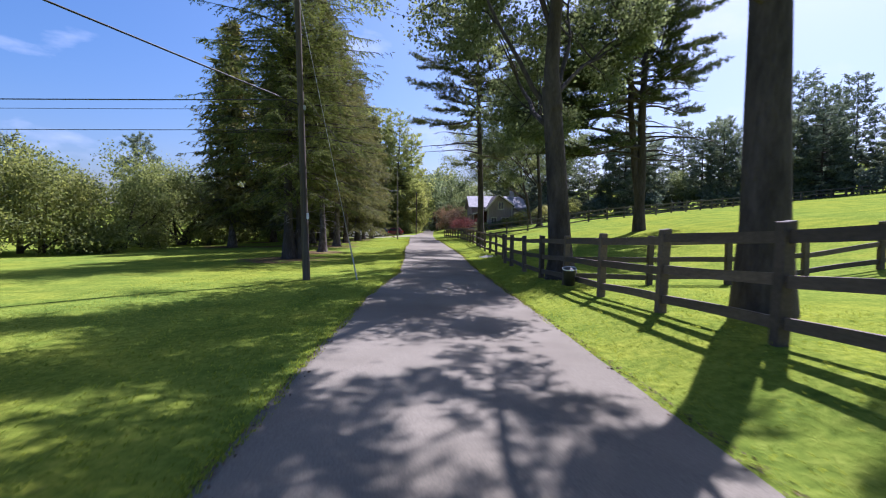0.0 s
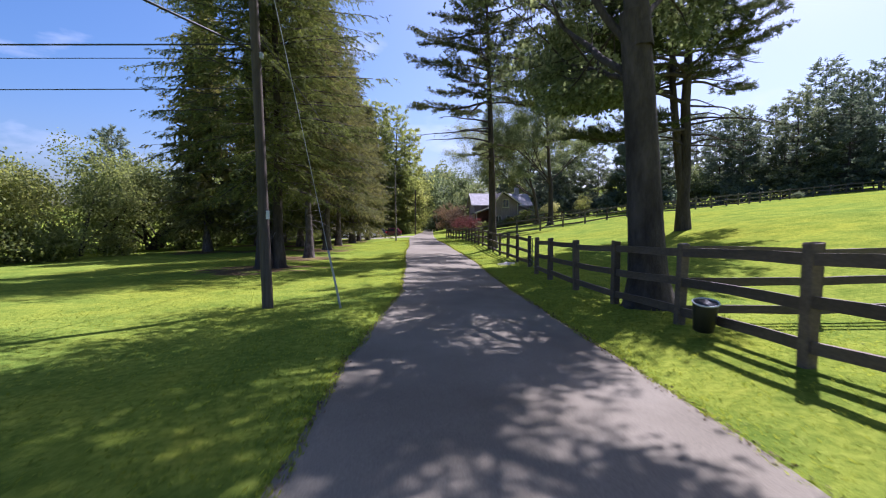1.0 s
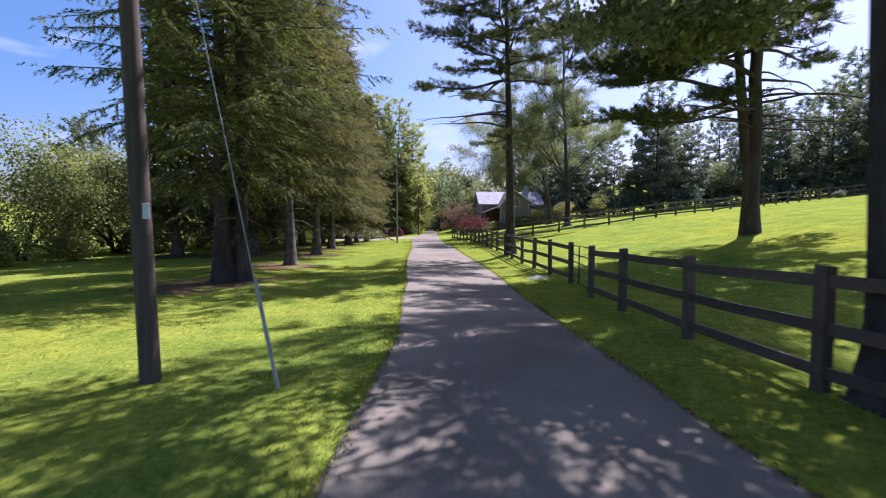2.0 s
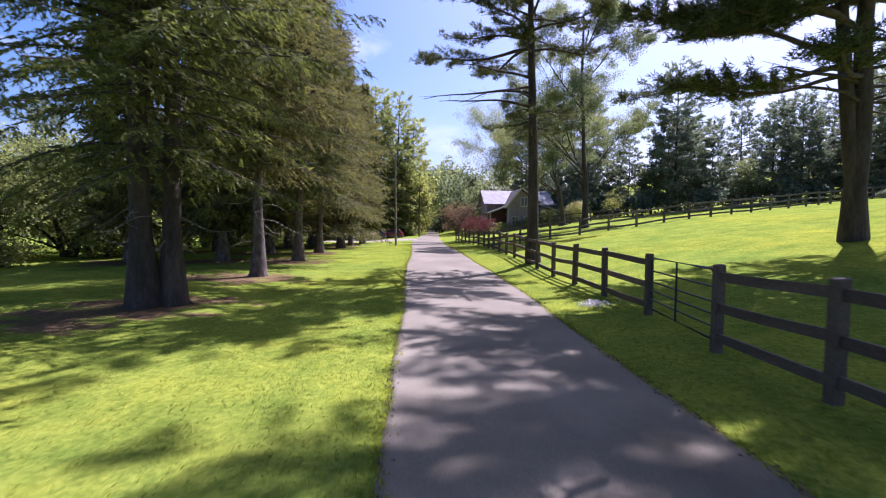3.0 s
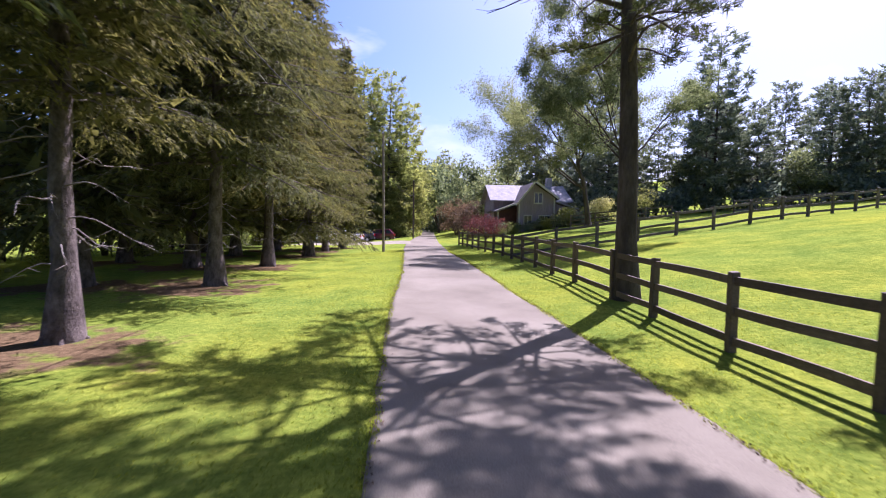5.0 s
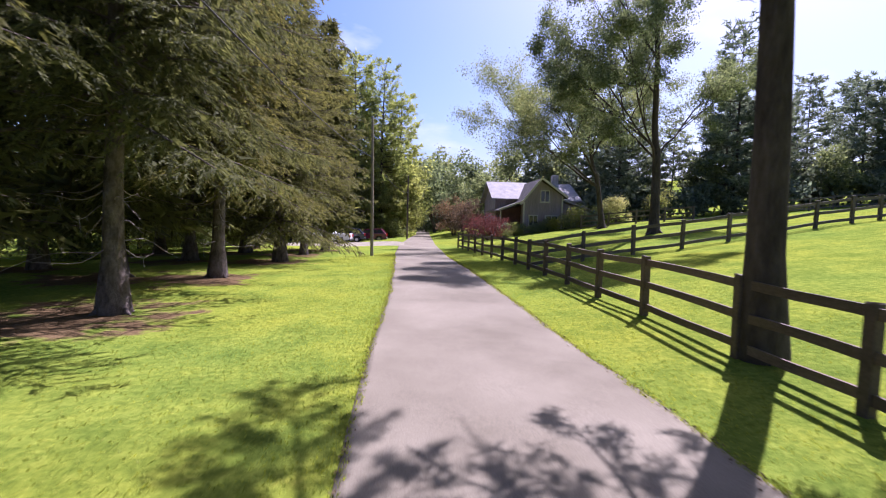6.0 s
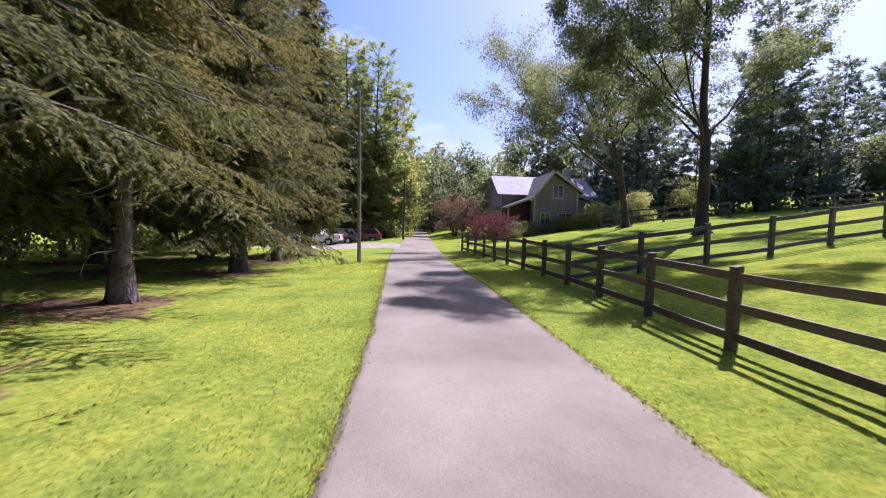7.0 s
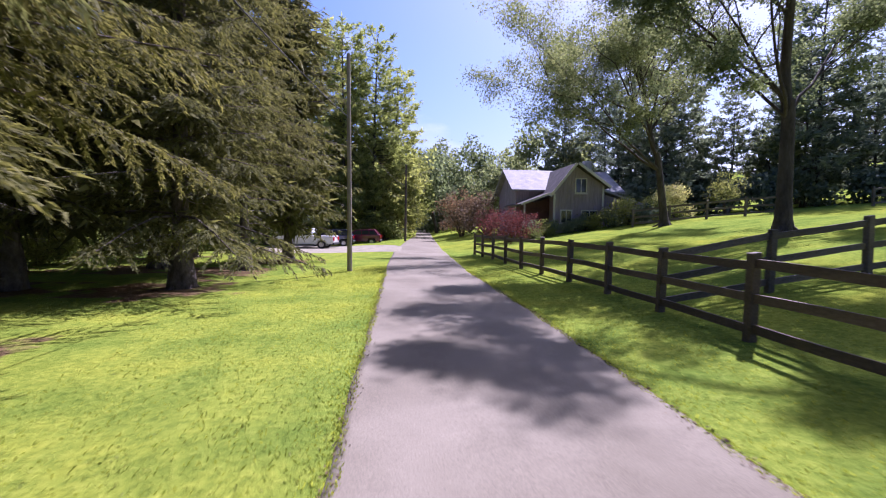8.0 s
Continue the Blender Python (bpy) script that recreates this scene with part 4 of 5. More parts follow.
tree_thing("oak_tree", broadleaf_meshes(19, 0.31, 35, [((-0.06, 0.10, 1.4), 1.8), ((-0.9, 0.15, 0.8), 1.1), ((-0.6, 0.3, 0.9), 1.0), ((-0.65, 0.45, 1.0), 1.1), ((-0.7, 0.0, 0.9), 0.9), ((0.75, 0.2, 0.8), 1.0), ((0.8, 0.1, 0.8), 0.95), ((-0.8, -0.2, 0.7), 0.95), ((0.6, 0.5, 0.9), 0.95), ((-0.7, -0.4, 0.9), 1.0), ((0.5, -0.3, 1.0), 0.9)], 5.6, 6.2, 0.12, 19, mat=M_OAK, lean=(-0.02, 0), blob=0.25, limb_r=0.25, droop=0.0, bounds=((-0.6, 0.8, 13.0), (7.2, 6.5, 8.6))),
           stand(12.4, 59.2), "spreading airy oak with open crown on the pasture slope", PADDOCK)
tree_thing("oak_tree", broadleaf_meshes(14, 0.26, 36, [((-0.35, 0.1, 1.2), 0.9), ((-1.0, 0.0, 0.7), 1.1), ((0.5, 0.1, 0.9), 0.7), ((-0.7, -0.5, 0.8), 0.95), ((-0.8, 0.3, 0.35), 0.85), ((-0.9, -0.3, 0.5), 0.95), ((0.2, -0.6, 0.7), 0.7)], 5.0, 6.6, 0.115, 22, mat=M_OAK, lean=(-0.16, 0), blob=0.32, droop=0.12),
           stand(14.0, 71.0), "oak leaning towards the house with airy crown", PADDOCK)

# hedge of shrubs behind the lawn
HEDGE = [(-44, 3), (-39, 11), (-35, 19), (-31.5, 27), (-28.5, 33), (-26.5, 39), (-25.5, 45), (-24.5, 51), (-23.5, 57), (-23, 63), (-22.5, 69), (-22.5, 75), (-23, 82)]
shrub_a = tree_thing("shrub", lumpy_meshes(7.0, 3.9, 41, 9000, 0.165, M_SHRUB), stand(-28.5, 33.5), "tall leafy sunlit shrub at the edge of the lawn", "shrubs at the lawn edge")
shrub_b = tree_thing("shrub", lumpy_meshes(8.2, 3.6, 42, 9000, 0.165, M_SHRUB), stand(-25.5, 45.5), "tall leafy sunlit shrub at the edge of the lawn", "shrubs at the lawn edge")
low_a = tree_thing("shrub", lumpy_meshes(2.6, 2.2, 43, 2600, 0.22, M_SHRUB, stems=3), stand(-26.0, 34.0), "low rounded bush in front of taller shrubs", "shrubs at the lawn edge")
rr = random.Random(4)
scatter(shrub_a, [(x + rr.uniform(-1, 1), y + rr.uniform(-1, 1), 1.0) for x, y in HEDGE[::2]], 5)
scatter(shrub_b, [(x + rr.uniform(-1, 1), y + rr.uniform(-1, 1), 0.95) for x, y in HEDGE[1::2]], 6)
scatter(shrub_a, [(x - 7 + rr.uniform(-1, 1), y + 2, 1.3) for x, y in HEDGE[1::3]], 8)
scatter(shrub_a, [((x0 + x1) / 2 - 0.5, (y0 + y1) / 2, 0.95) for (x0, y0), (x1, y1) in zip(HEDGE, HEDGE[1:])], 10)
scatter(low_a, [(x + 3.2 + rr.uniform(-0.6, 0.6), y + rr.uniform(-2, 2), 1.0) for x, y in HEDGE], 9, 0.6, 1.1)

# far woods
fp_label = "tall dark pine of the wood behind the pasture"
fp_a = tree_thing("pine_tree", pine_meshes(19, 1.2, 5.6, 0.24, 51, 92, 0.55, 0.20, 9, 0.60, 0.38, bare=0, mat=M_FARPINE_HAZED, coarse=True), stand(22, 85.5), fp_label, "pines of the far wood")
fp_b = tree_thing("pine_tree", pine_meshes(21, 1.8, 5.6, 0.24, 52, 88, 0.55, 0.20, 9, 0.60, 0.38, bare=0, mat=M_FARPINE_HAZED, coarse=True), stand(32, 79), fp_label, "pines of the far wood")
bl_label = "leafy green woodland tree in the sun"
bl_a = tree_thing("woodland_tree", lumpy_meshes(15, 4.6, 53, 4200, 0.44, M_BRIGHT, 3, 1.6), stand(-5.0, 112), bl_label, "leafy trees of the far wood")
bl_b = tree_thing("woodland_tree", lumpy_meshes(13, 4.2, 54, 4200, 0.42, M_OAK, 3, 2.5), stand(5, 104), bl_label, "leafy trees of the far wood")
rr = random.Random(8)
belt = along([(15, 91), (22, 86), (32, 79.5), (45, 75.5), (60, 72), (72, 62), (80, 45), (86, 22), (88, -5)], 5.2)
scatter(fp_a, [(x + rr.uniform(-1.5, 1.5), y + rr.uniform(-1, 2), 0.66) for x, y in belt[::2]], 12)
scatter(fp_b, [(x + rr.uniform(-1.5, 1.5), y + rr.uniform(-1, 2), 0.64) for x, y in belt[1::2]], 13)
scatter(fp_b, [(x + 5 + rr.uniform(-2, 2), y + 7 + rr.uniform(-1, 2), 0.76) for x, y in belt[::2]], 14)
scatter(fp_a, [(x + 8 + rr.uniform(-2, 2), y + 12 + rr.uniform(-1, 2), 0.78) for x, y in belt[1::3]], 15)
scatter(bl_b, [(x - 0.5 + rr.uniform(-2, 2), y - 1.5 + rr.uniform(-1, 2), 0.55) for x, y in belt[::3]], 16)
scatter(bl_b, [(12, 96, 0.8), (17, 93, 0.7), (7, 98, 0.8), (1.5, 118, 1.1), (6, 125, 0.85), (-2, 150, 1.4), (4, 152, 1.4), (12, 140, 0.9), (-10, 150, 1.4), (20, 110, 0.8), (14, 118, 0.9), (28, 125, 0.8), (-22, 140, 1.4)], 17)
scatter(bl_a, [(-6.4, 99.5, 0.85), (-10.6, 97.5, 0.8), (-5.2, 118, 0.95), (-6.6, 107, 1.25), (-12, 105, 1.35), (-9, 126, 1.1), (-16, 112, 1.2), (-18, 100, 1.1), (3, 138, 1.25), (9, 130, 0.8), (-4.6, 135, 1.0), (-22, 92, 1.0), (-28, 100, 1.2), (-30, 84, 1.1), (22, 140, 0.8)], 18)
under = tree_thing("shrub", lumpy_meshes(3.2, 2.8, 56, 1000, 0.44, M_FARPINE_HAZED, stems=3), stand(24, 82.0), "dark undergrowth bush at the foot of the wood", "undergrowth of the far wood")
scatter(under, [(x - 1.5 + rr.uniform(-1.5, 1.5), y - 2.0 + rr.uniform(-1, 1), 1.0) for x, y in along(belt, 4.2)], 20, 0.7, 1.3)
scatter(under, [(43.5, 60.6, 0.26)], 28)
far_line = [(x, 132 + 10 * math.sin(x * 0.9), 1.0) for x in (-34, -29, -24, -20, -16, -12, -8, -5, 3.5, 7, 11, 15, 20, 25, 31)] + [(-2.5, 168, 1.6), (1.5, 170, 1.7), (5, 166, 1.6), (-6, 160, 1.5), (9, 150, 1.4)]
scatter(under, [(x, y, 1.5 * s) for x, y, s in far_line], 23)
scatter(fp_a, [(52, 71, 0.95), (58, 69, 1.0), (46, 74, 0.85)], 26)
scatter(fp_b, [(66, 72, 0.8), (74, 60, 0.8), (70, 80, 0.85), (80, 52, 0.85), (62, 78, 0.9), (84, 66, 0.9), (76, 72, 0.85)], 27)
scatter(fp_a, [(-46, 30, 0.55), (-43, 37, 0.6), (-49, 22, 0.55), (-41, 46, 0.55), (-36, 58, 0.6)], 25)
lp_label = "tall long-needled pine in the sun behind the parking place"
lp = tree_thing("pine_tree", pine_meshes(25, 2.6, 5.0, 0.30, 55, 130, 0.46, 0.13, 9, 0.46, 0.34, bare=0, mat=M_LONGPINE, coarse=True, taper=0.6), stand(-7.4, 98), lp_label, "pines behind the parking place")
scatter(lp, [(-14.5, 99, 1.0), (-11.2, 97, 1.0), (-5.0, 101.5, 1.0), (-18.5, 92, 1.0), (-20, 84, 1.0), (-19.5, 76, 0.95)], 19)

# ---- poles and cables ----


def utility_pole(x, y, h, lean, label, r=0.15, wood=M_POLE):
    top = empty("utility_pole", stand(x, y), label, "utility pole", "poles along the drive")
    t = Tubes()
    u = np.linspace(0, 1, 9)
    t.add(np.stack([lean * h * u, 0 * u, u * (h + 0.4) - 0.4], axis=-1), r * (1 - 0.32 * u), 14)
    piece("pole_shaft", t.mesh("pole_shaft", wood), top)
    cap = Tubes()
    cap.add([(lean * h, 0, h - 0.02), (lean * h, 0, h + 0.02)], [r * 0.7, r * 0.66], 14)
    piece("pole_cap", cap.mesh("pole_cap", M_GUARD), top)
    return top


def cable(name, a, b, sag, r, label):
    a, b = np.array(a, dtype=float), np.array(b, dtype=float)
    u = np.linspace(0, 1, 28)
    p = a + np.outer(u, b - a)
    p[:, 2] -= sag * 4 * u * (1 - u)
    t = Tubes()
    t.add(p, [r] * len(u), 5)
    return tagged(new(name, t.mesh(name, M_WIRE)), label, "cable", "overhead cables")


PA, PB, PC = (-6.38, 16.62), (-5.6, 60.0), (-3.6, 90.0)
LEAN_A = -0.030
pole_a = utility_pole(*PA, 11.0, LEAN_A, "weathered brown wooden utility pole standing on the lawn", 0.125)
utility_pole(*PB, 8.7, -0.012, "slim sun-bleached wooden utility pole beside the parking place", 0.105, M_POLE_PALE)
utility_pole(*PC, 8.0, 0.0, "distant wooden utility pole beside the drive", 0.13)
za, zb = hz(*PA), hz(*PB)
bm = slab(0.02, 0.10, -0.135, -0.105, 2.05, 2.25)
part("pole_tag", bm, M_PALE, pole_a, "small pale metal tag", bevel=0.01)
bm = slab(0.02, 0.15, -0.05, 0.05, 5.65, 5.80)
part("bracket", bm, M_GUARD, pole_a, "grey cable bracket", Matrix.Translation((LEAN_A * 5.7, 0, 0)), 0.02)


def on_pole(p, z, lean=0.0):
    return (p[0] + lean * z, p[1], hz(*p) + z)


for z, r, far in ((5.98, 0.020, 5.85), (5.68, 0.009, 5.6), (5.0, 0.012, 4.95)):
    cable("overhead_cable", on_pole(PA, z, LEAN_A), (-75.0, 17.5, far), 0.35, r, "thin black overhead cable crossing above the lawn")
cable("overhead_cable", on_pole(PA, 5.8, LEAN_A), (-29.0, -12.0, 10.5), 0.1, 0.026, "thick black overhead cable rising from the pole")
cable("overhead_cable", on_pole(PA, 6.3, LEAN_A), on_pole(PB, 6.2, -0.012), 1.1, 0.014, "thin overhead cable running along the drive")
cable("overhead_cable", on_pole(PB, 6.2, -0.012), on_pole(PC, 5.9), 0.6, 0.014, "thin overhead cable running along the drive")


def guy_wire():
    foot = np.array((-4.62, 16.05, hz(-4.62, 16.05)))
    head = np.array(on_pole(PA, 9.6, LEAN_A))
    top = empty("guy_wire", Matrix.Translation(foot), "slanting steel guy wire with grey guard tube anchored in lawn", "guy wire")
    t = Tubes()
    t.add([(0, 0, -0.1), *((head - foot) * s for s in (0.3, 0.6, 0.985))], [0.007] * 4, 5)
    piece("wire", t.mesh("guy", M_GUARD), top)
    g = Tubes()
    d = head - foot
    g.add([d * 0.002, d * 0.07, d * 0.135], [0.024, 0.024, 0.022], 8)
    piece("guard_tube", g.mesh("guard", M_GUARD), top)


guy_wire()

# ---- house ----


def house():
    gx0, gx1, gy = 8.35, 12.45, 77.5
    zb = hz(9.0, 77.5) - 0.1
    top = empty("house", Matrix.Translation((10.3, 80.0, zb)), "grey board-sided cottage with steep gable and shingle roofs", "house")
    inv = Matrix.Translation((-10.3, -80.0, -zb))

    def put(name, bm, mat, parent=top, label="", bevel=0.0):
        return part(name, bm, mat, parent, label, inv if parent is top else None, bevel)

    peak, px = 6.75, 10.1
    le, re = 4.45, 5.15
    wall = prism([(gx0, zb), (gx1, zb), (gx1, re), (px, peak - 0.12), (gx0, le)], 1, gy, 84.0)
    put("wall", wall, M_SIDING, label="grey vertical board wall")
    # battens of the board siding
    for k in range(13):
        x = gx0 + 0.16 + k * (gx1 - gx0 - 0.3) / 12
        zt = (le + (peak - 0.12 - le) * (x - gx0) / (px - gx0)) if x < px else (peak - 0.12 + (re - peak + 0.12) * (x - px) / (gx1 - px))
        put("batten", slab(x - 0.025, x + 0.025, gy - 0.03, gy + 0.01, zb, zt - 0.12), M_SIDING)
    for x in (gx0 + 0.05, gx1 - 0.05):
        put("corner_board", slab(x - 0.08, x + 0.08, gy - 0.05, gy + 0.01, zb, (le if x < 10 else re) - 0.05), M_TRIM)

    def roof_plane(name, a, b, y0, y1, thick, mat):
        (x0, z0), (x1, z1) = a, b
        d = Vector((x1 - x0, z1 - z0)).normalized()
        nx, nz = -d.y, d.x
        if nz < 0:
            nx, nz = -nx, -nz
        return put(name, prism([(x0, z0), (x1, z1), (x1 + nx * thick, z1 + nz * thick), (x0 + nx * thick, z0 + nz * thick)], 1, y0, y1), mat)

    left = (gx0 - 0.35, le - 0.36)
    roof_plane("roof", left, (px, peak), gy - 0.45, 84.0, 0.16, M_ROOF_SHADED)
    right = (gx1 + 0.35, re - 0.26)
    roof_plane("roof", right, (px + 0.02, peak), gy - 0.45, 84.0, 0.16, M_ROOF_SHADED)
    roof_plane("bargeboard", left, (px, peak), gy - 0.50, gy - 0.455, 0.2, M_TRIM)
    roof_plane("bargeboard", right, (px + 0.02, peak), gy - 0.50, gy - 0.455, 0.2, M_TRIM)
    # porch on one side, lean-to on the other
    put("porch_wall", prism([(6.4, zb), (gx0 - 0.01, zb), (gx0 - 0.01, 4.1), (6.4, 3.55)], 1, 78.6, 83.5), M_DOORDARK, label="dark red porch wall")
    roof_plane("porch_roof", (5.7, 3.42), (gx0 - 0.02, 4.45), gy - 0.2, 83.8, 0.14, M_ROOF_SHADED)
    roof_plane("bargeboard", (5.7, 3.42), (gx0 - 0.02, 4.45), gy - 0.25, gy - 0.205, 0.16, M_TRIM)
    for y in (77.6, 80.6, 83.4):
        put("porch_post", slab(5.95, 6.07, y - 0.06, y + 0.06, zb - 0.3, 3.5), M_TRIM)
    put("lean_to", prism([(gx1 + 0.01, zb), (16.2, zb), (16.2, 3.45), (gx1 + 0.01, 4.6)], 1, 78.2, 83.5), M_SIDING)
    roof_plane("lean_to_roof", (gx1 + 0.02, 4.75), (16.6, 3.45), gy + 0.3, 83.8, 0.14, M_ROOF)
    # main block behind, ridge across
    main = prism([(80.6, zb), (88.0, zb), (88.0, 4.9), (84.3, 6.75), (80.6, 4.9)], 0, 6.0, 15.0)
    put("main_wall", main, M_SIDING)
    for (y0, z0), (y1, z1) in (((80.1, 4.72), (84.3, 6.85)), ((88.5, 4.72), (84.3, 6.85))):
        put("main_roof", prism([(y0, z0), (y1, z1), (y1, z1 + 0.16), (y0, z0 + 0.16)], 0, 5.5, 15.5), M_ROOF)
    put("chimney", slab(13.3, 14.0, 84.0, 84.7, 5.5, 8.0), M_ROOF, bevel=0.03)
    # windows of the gable

    def window(x0, x1, z0, z1, y):
        wm = put("window", slab(x0 - 0.09, x1 + 0.09, y - 0.07, y - 0.002, z0 - 0.09, z1 + 0.09), M_TRIM, label="two-light window with cream frame")
        mid = (x0 + x1) / 2
        for a, b in ((x0, mid - 0.04), (mid + 0.04, x1)):
            part("pane", slab(a, b, y - 0.085, y - 0.06, z0, z1), M_GLASS, wm)
        part("window_sill", slab(x0 - 0.15, x1 + 0.15, y - 0.16, y - 0.05, z0 - 0.16, z0 - 0.092), M_TRIM, wm)

    window(10.15, 10.95, 4.55, 5.60, gy)
    window(10.7, 11.9, 2.05, 3.05, gy)
    window(9.0, 9.8, 2.1, 3.05, gy)


house()

# ---- parked vehicles ----


def wheel_under(parent, x, y, r, w):
    t = bmesh.new()
    bmesh.ops.create_cone(t, cap_ends=True, segments=24, radius1=r, radius2=r, depth=w, matrix=Matrix.Rotation(math.pi / 2, 4, "X"))
    bmesh.ops.bevel(t, geom=[e for e in t.edges if abs(abs(e.verts[0].co.y) - w / 2) < 1e-4 and abs(abs(e.verts[1].co.y) - w / 2) < 1e-4], offset=0.03, segments=2, affect="EDGES")
    tyre = part("wheel", t, M_BLACK, parent, "black tyre on alloy rim", Matrix.Translation((x, y, r)))
    c = bmesh.new()
    bmesh.ops.create_cone(c, cap_ends=True, segments=20, radius1=r * 0.62, radius2=r * 0.58, depth=0.03, matrix=Matrix.Translation((0, -w / 2 - 0.005, 0)) @ Matrix.Rotation(math.pi / 2, 4, "X"))
    part("rim", c, M_RIM, tyre)


def vehicle(name, label, category, m, body, cabin, panes, length, width, paint, r=0.34, axles=(0.85, 3.55), lamps=()):
    """Side outlines in x (front at 0) and z. The cabin narrows towards the roof."""
    top = empty(name, m, label, category, "parked vehicles")
    bm = prism(body, 1, -width / 2, width / 2)
    part("body", bm, paint, top, bevel=0.035)
    bm = prism(cabin, 1, -width / 2 + 0.06, width / 2 - 0.06)
    zs = [p[1] for p in cabin]
    for v in bm.verts:
        v.co.y *= 1 - 0.16 * (v.co.z - min(zs)) / (max(zs) - min(zs))
    part("cabin", bm, paint, top, bevel=0.03)
    zt, zl = max(zs), min(zs)
    for outline in panes:
        for sgn in (-1, 1):
            p = prism(outline, 1, -0.012, 0.012)
            for v in p.verts:
                half = (width / 2 - 0.06) * (1 - 0.16 * (v.co.z - zl) / (zt - zl))
                v.co.y += sgn * (half + 0.006)
            part("side_window", p, M_GLASS, top)
    for ax in axles:
        for sgn in (-1, 1):
            wheel_under(top, ax, sgn * (width / 2 - 0.11), r, 0.22)
    for x0, x1, z0, z1, mat in lamps:
        for sgn in (-1, 1):
            part("lamp", slab(x0, x1, sgn * (width / 2 - 0.25) - 0.18, sgn * (width / 2 - 0.25) + 0.2, z0, z1), mat, top, bevel=0.012)
    for x in (0.02, length - 0.02):
        part("bumper", slab(x - 0.09, x + 0.09, -width / 2 + 0.05, width / 2 - 0.05, 0.38, 0.58), M_BLACK, top, bevel=0.03)
    return top


def park(x, y, turn):
    return Matrix.LocRotScale((x, y, hz(x, y) + 0.03), Euler((0, 0, turn)), None)


pick_body = [(0.0, 0.45), (0.0, 0.95), (0.12, 1.08), (1.55, 1.16), (5.6, 1.20), (5.65, 0.62), (5.55, 0.45), (5.0, 0.42), (4.9, 0.78), (4.2, 0.78), (4.1, 0.42), (1.45, 0.42), (1.35, 0.80), (0.62, 0.80), (0.52, 0.42)]
pick_cab = [(1.5, 1.14), (2.15, 1.82), (3.55, 1.86), (3.75, 1.18)]
pick_panes = [[(1.78, 1.22), (2.24, 1.74), (2.72, 1.76), (2.72, 1.22)], [(2.80, 1.22), (2.80, 1.76), (3.42, 1.77), (3.58, 1.22)]]
vehicle("pickup_truck", "white pickup truck parked on the gravel under spruces", "pickup truck", park(-15.6, 85.4, -0.12), pick_body, pick_cab, pick_panes, 5.65, 1.95, M_WHITE_CAR, 0.38, (0.98, 4.55),
        [(-0.02, 0.06, 0.74, 0.94, M_LAMP_CLEAR), (5.6, 5.67, 0.75, 1.1, M_LAMP_RED)])
suv_body = [(0.0, 0.42), (0.02, 0.85), (0.2, 0.98), (1.25, 1.08), (4.45, 1.12), (4.55, 0.75), (4.48, 0.40), (4.05, 0.38), (3.95, 0.72), (3.3, 0.72), (3.2, 0.38), (1.25, 0.38), (1.15, 0.72), (0.5, 0.72), (0.4, 0.38)]
suv_cab = [(1.15, 1.06), (1.85, 1.62), (3.9, 1.68), (4.42, 1.10)]
suv_panes = [[(1.5, 1.14), (1.95, 1.54), (2.5, 1.57), (2.5, 1.14)], [(2.58, 1.14), (2.58, 1.57), (3.3, 1.58), (3.3, 1.14)], [(3.38, 1.14), (3.38, 1.58), (3.82, 1.56), (4.15, 1.16)]]
suv_lamps = [(-0.02, 0.07, 0.66, 0.84, M_LAMP_CLEAR), (4.42, 4.56, 0.78, 1.08, M_LAMP_RED)]
vehicle("sedan", "dark blue car parked on gravel between others", "car", park(-13.3, 88.4, 0.0), suv_body, suv_cab, suv_panes, 4.5, 1.8, M_BLUE_CAR, 0.33, (0.83, 3.62), suv_lamps)
vehicle("suv", "wine red estate car parked at the edge of gravel", "car", park(-10.75, 91.6, -0.05), suv_body, suv_cab, suv_panes, 4.5, 1.85, M_RED_CAR, 0.35, (0.83, 3.62), suv_lamps)

# ---- garden shrubs round the house ----
tree_thing("shrub", lumpy_meshes(2.6, 1.9, 61, 5200, 0.12, M_PLUM, 5), stand(4.3, 74.8, sink=0.05), "rounded plum-red leaved bush beside the house")
tree_thing("shrub", lumpy_meshes(5.5, 2.9, 62, 5200, 0.20, M_RUSSET, 4), stand(2.6, 93.0), "russet shrub with fading leaves beside the drive")
tree_thing("shrub", lumpy_meshes(4.6, 2.3, 63, 4500, 0.18, M_RUSSET, 4), stand(4.6, 88.0), "russet shrub with fading leaves near the cottage")
tree_thing("shrub", lumpy_meshes(2.7, 1.7, 64, 4500, 0.12, M_CREAM, 4), stand(17.3, 76.0), "bush covered in cream blossom beside the cottage")
gb = tree_thing("shrub", lumpy_meshes(2.2, 1.6, 65, 3600, 0.13, M_SHRUB, 3), stand(13.6, 75.8), "dark green garden bush against the cottage", "garden bushes")
scatter(gb, [(11.2, 76.3, 0.55), (15.6, 76.0, 0.9), (7.0, 75.6, 0.6), (-3.0 + 9.0, 74.6, 0.5)], 21)
tree_thing("sapling", lumpy_meshes(3.6, 1.5, 67, 2200, 0.13, M_BRIGHT, 3, 0.5), stand(22.5, 77.0), "pale yellow-green sapling behind the upper pasture fence")
scatter(under, [(6.4, 75.9, 0.36), (7.9, 76.2, 0.34), (9.4, 76.4, 0.30), (10.6, 76.3, 0.32), (12.2, 75.9, 0.36), (14.6, 75.2, 0.4)], 24)
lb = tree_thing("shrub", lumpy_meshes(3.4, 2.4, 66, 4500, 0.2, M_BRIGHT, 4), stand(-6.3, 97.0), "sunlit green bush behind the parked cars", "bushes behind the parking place")
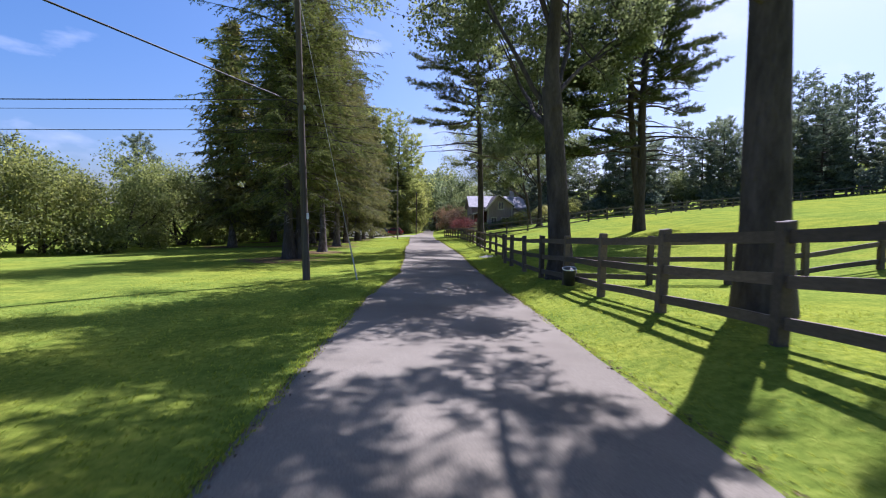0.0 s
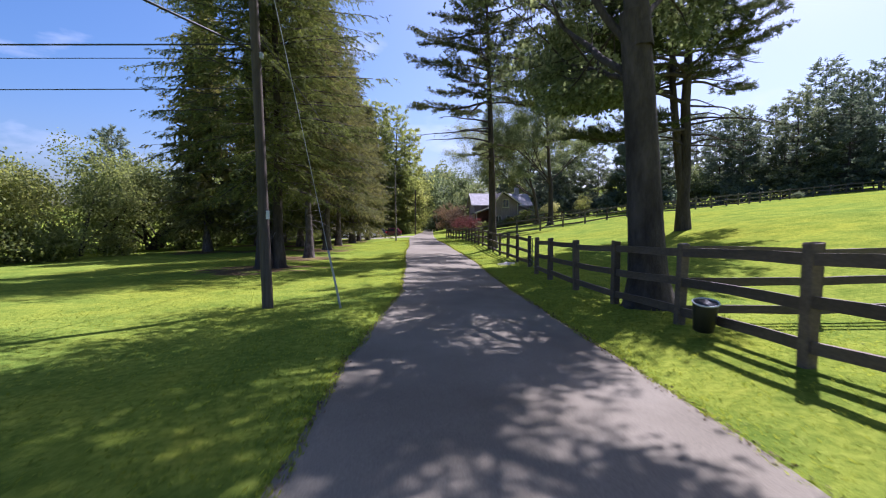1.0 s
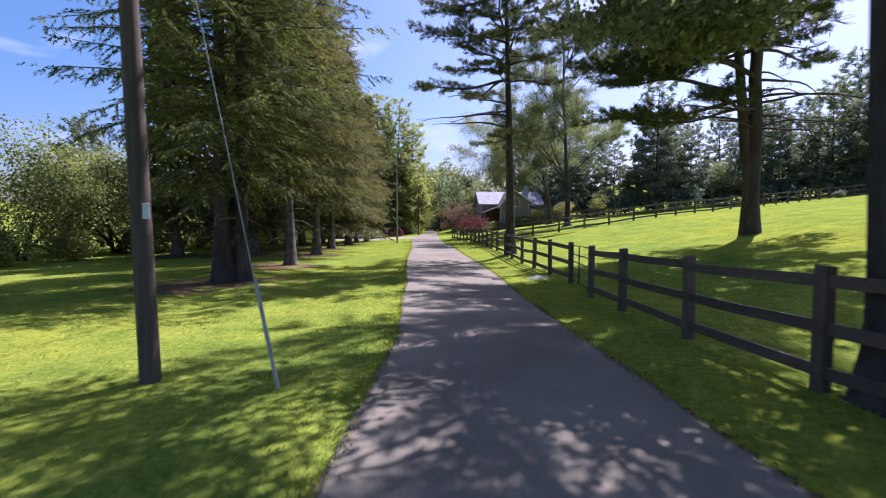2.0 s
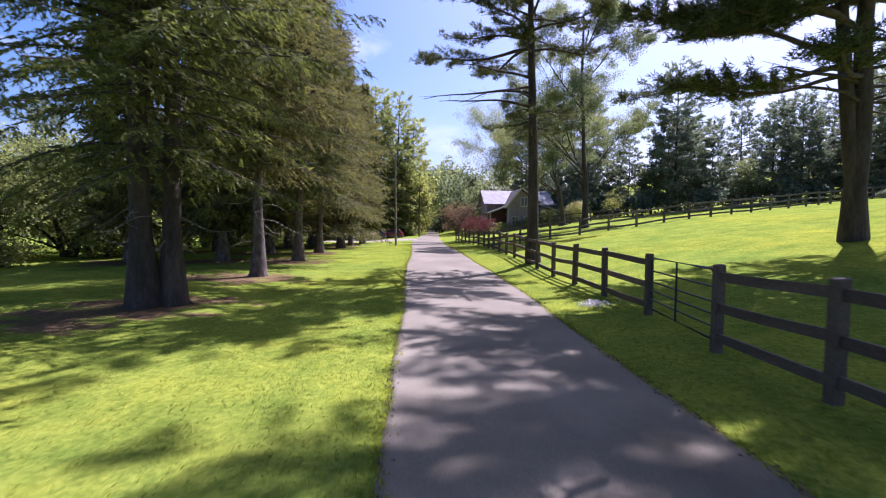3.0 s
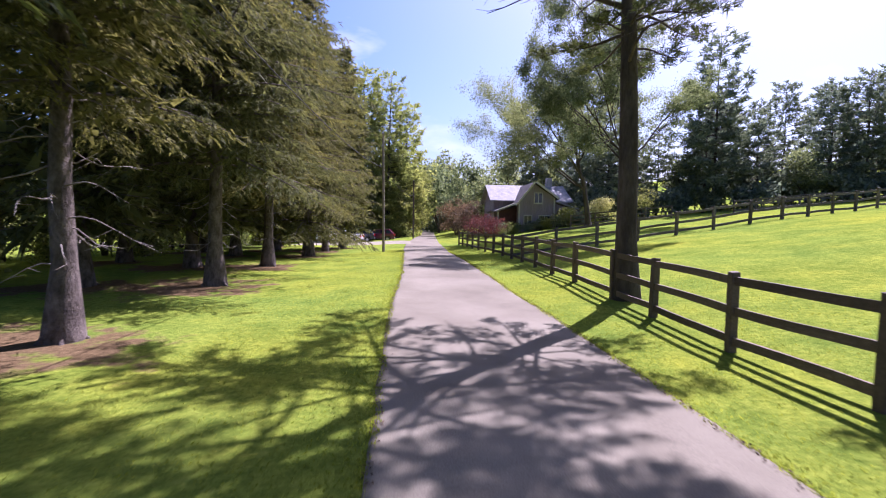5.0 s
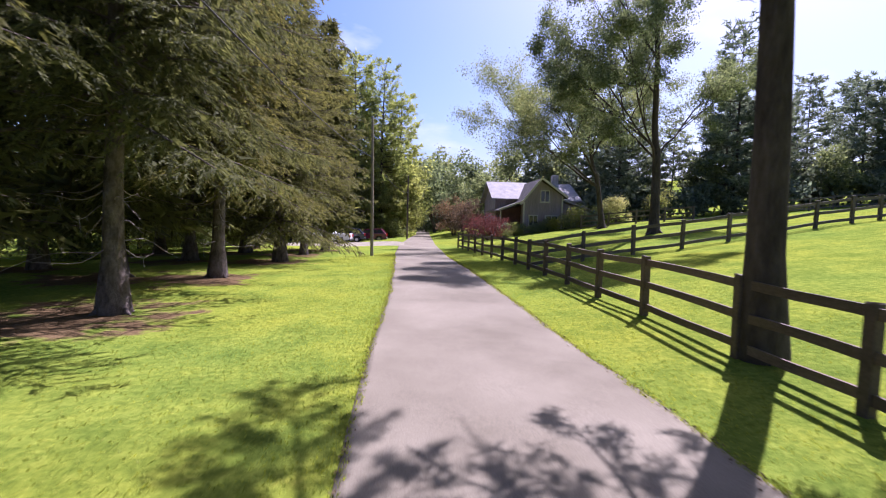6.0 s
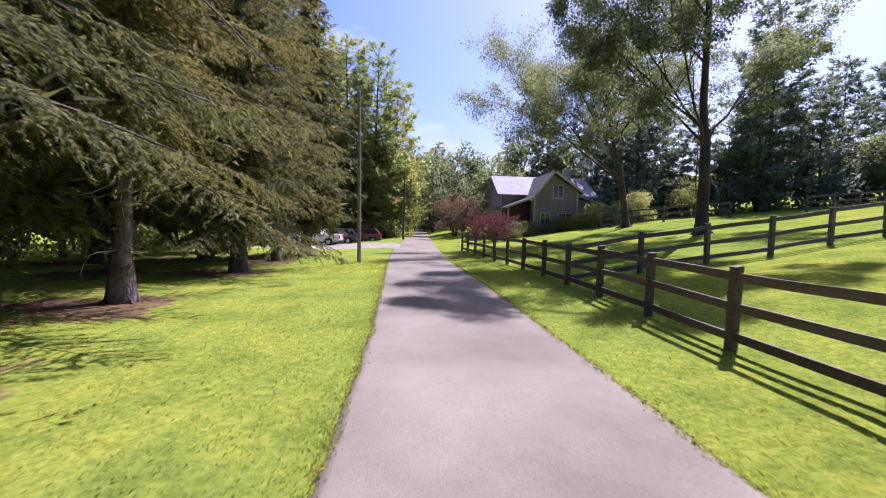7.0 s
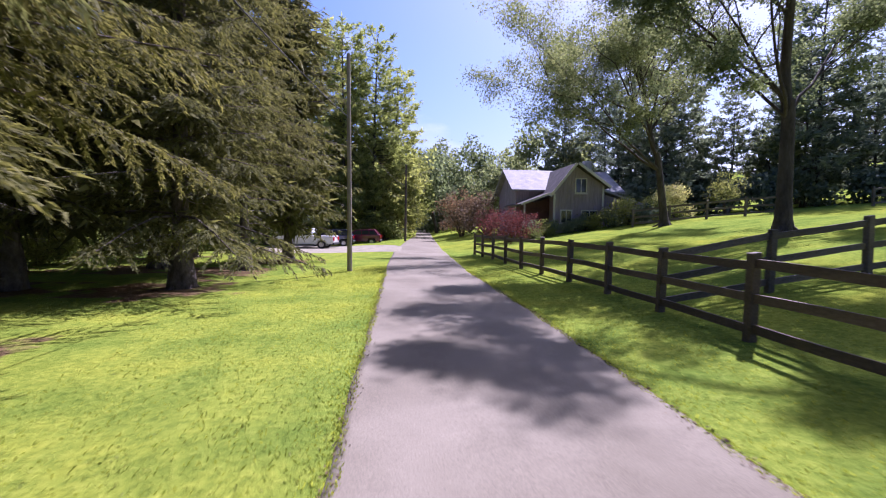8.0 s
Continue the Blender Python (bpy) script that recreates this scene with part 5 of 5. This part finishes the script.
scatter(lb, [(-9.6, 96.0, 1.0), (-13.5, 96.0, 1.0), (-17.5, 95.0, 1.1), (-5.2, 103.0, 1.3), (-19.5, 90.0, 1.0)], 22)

# ---- small things ----


def bucket():
    x, y = 1.06, 11.95
    z = hz(x, y) + 0.10
    top = empty("bucket", Matrix.LocRotScale((x, y, z), Euler((0.16, -0.14, 0.4)), (0.8, 0.8, 0.95)), "black rubber feed bucket with pale rim hooked on the rail", "bucket")
    t = Tubes()
    t.add([(0, 0, 0.0), (0, 0, 0.012), (0, 0, 0.40), (0, 0, 0.43), (0, 0, 0.425), (0, 0, 0.05), (0, 0, 0.04)], [0.01, 0.165, 0.20, 0.21, 0.185, 0.15, 0.01], 20)
    piece("tub", t.mesh("tub", M_BLACK), top)
    r = Tubes()
    a = np.linspace(0, 2 * np.pi, 25)
    r.add(np.stack([0.205 * np.cos(a), 0.205 * np.sin(a), 0 * a + 0.435], axis=-1), [0.013] * 25, 6)
    piece("rim", r.mesh("rim", M_PALE), top, label="pale sunlit rim")
    part("hook", slab(0.17, 0.24, -0.02, 0.02, 0.36, 0.44), M_GUARD, top, bevel=0.005)


bucket()


def flower_patch():
    rng = np.random.default_rng(71)
    n = 380
    x, y = 1.08 + rng.normal(0, 0.20, n), 26.55 + rng.normal(0, 0.17, n)
    p = np.stack([x, y, height(x, y) + rng.uniform(0.03, 0.12, n)], axis=-1)
    w = rng.normal(0, 1, (n, 3)) + np.array((0, 0, 0.8))
    tagged(new("flower_patch", leaves_mesh("flower_patch", p, w, rng.uniform(0.03, 0.05, n), rng.uniform(0.02, 0.035, n), rng, M_FLOWER)), "patch of small lilac-white flowers in the verge", "flowers", kind="stuff")


flower_patch()


def grass():
    """Blades on the verges and the near lawn."""
    rng = np.random.default_rng(81)
    spans = []
    for side, n, reach in ((-1, 72000, 7.5), (1, 58000, 5.0)):
        y = rng.uniform(1.5, 62, n)
        d = reach * rng.uniform(0, 1, n) ** 1.7
        edge = np.interp(y, L_Y, L_X) if side < 0 else np.interp(y, R_Y, R_X)
        spans.append(np.stack([edge + side * (d - 0.03), y], axis=-1))
    for side, n in ((-1, 16000), (1, 15000)):
        y = rng.uniform(1.5, 60, n) 
        edge = np.interp(y, L_Y, L_X) if side < 0 else np.interp(y, R_Y, R_X)
        spans.append(np.stack([edge + side * (rng.exponential(0.07, n) - 0.06 - 0.05 * np.sin(y * 2.3) * np.sin(y * 0.9)), y], axis=-1))
    xy = np.concatenate(spans)
    keep = np.ones(len(xy), dtype=bool)
    for tx, ty in SPRUCES:
        keep &= np.hypot(xy[:, 0] - tx, xy[:, 1] - ty) > 2.6
    clump = np.sin(xy[:, 0] * 5.1 + 2 * np.sin(xy[:, 1] * 1.7)) * np.sin(xy[:, 1] * 4.3 + xy[:, 0]) 
    keep &= rng.uniform(-1.3, 1.0, len(xy)) < clump + 0.55
    xy = xy[keep]
    n = len(xy)
    p = np.stack([xy[:, 0], xy[:, 1], height(xy[:, 0], xy[:, 1]) - 0.005], axis=-1)
    w = np.stack([rng.normal(0, 0.6, n), rng.normal(0, 0.6, n), np.full(n, 0.6)], axis=-1)
    tagged(new("grass", leaves_mesh("grass", p, w, rng.uniform(0.025, 0.060, n), rng.uniform(0.010, 0.019, n), rng, M_GRASS)), "short mown grass blades on lawn and verges", "grass", kind="stuff")


grass()


def edge_litter():
    """Crumbs and fallen leaves lying along the edges of the drive."""
    rng = np.random.default_rng(91)
    n = 5200
    y = rng.uniform(1.5, 58, n)
    right = rng.random(n) < 0.62
    edge = np.where(right, np.interp(y, R_Y, R_X), np.interp(y, L_Y, L_X))
    x = edge + np.where(right, -1, 1) * (np.abs(rng.normal(0, 0.07, n)) - 0.03)
    p = np.stack([x, y, np.interp(y, G_Y, G_Z) + 0.016 + rng.uniform(0, 0.008, n)], axis=-1)
    w = np.stack([rng.normal(0, 1, n), rng.normal(0, 1, n), rng.uniform(0, 0.35, n)], axis=-1)
    tagged(new("fallen_leaves", leaves_mesh("fallen_leaves", p, w, rng.uniform(0.015, 0.05, n), rng.uniform(0.012, 0.03, n), rng, M_CRUMB, 2.0)), "dark crumbs and fallen leaves along the asphalt edges", "leaves", kind="stuff")


edge_litter()
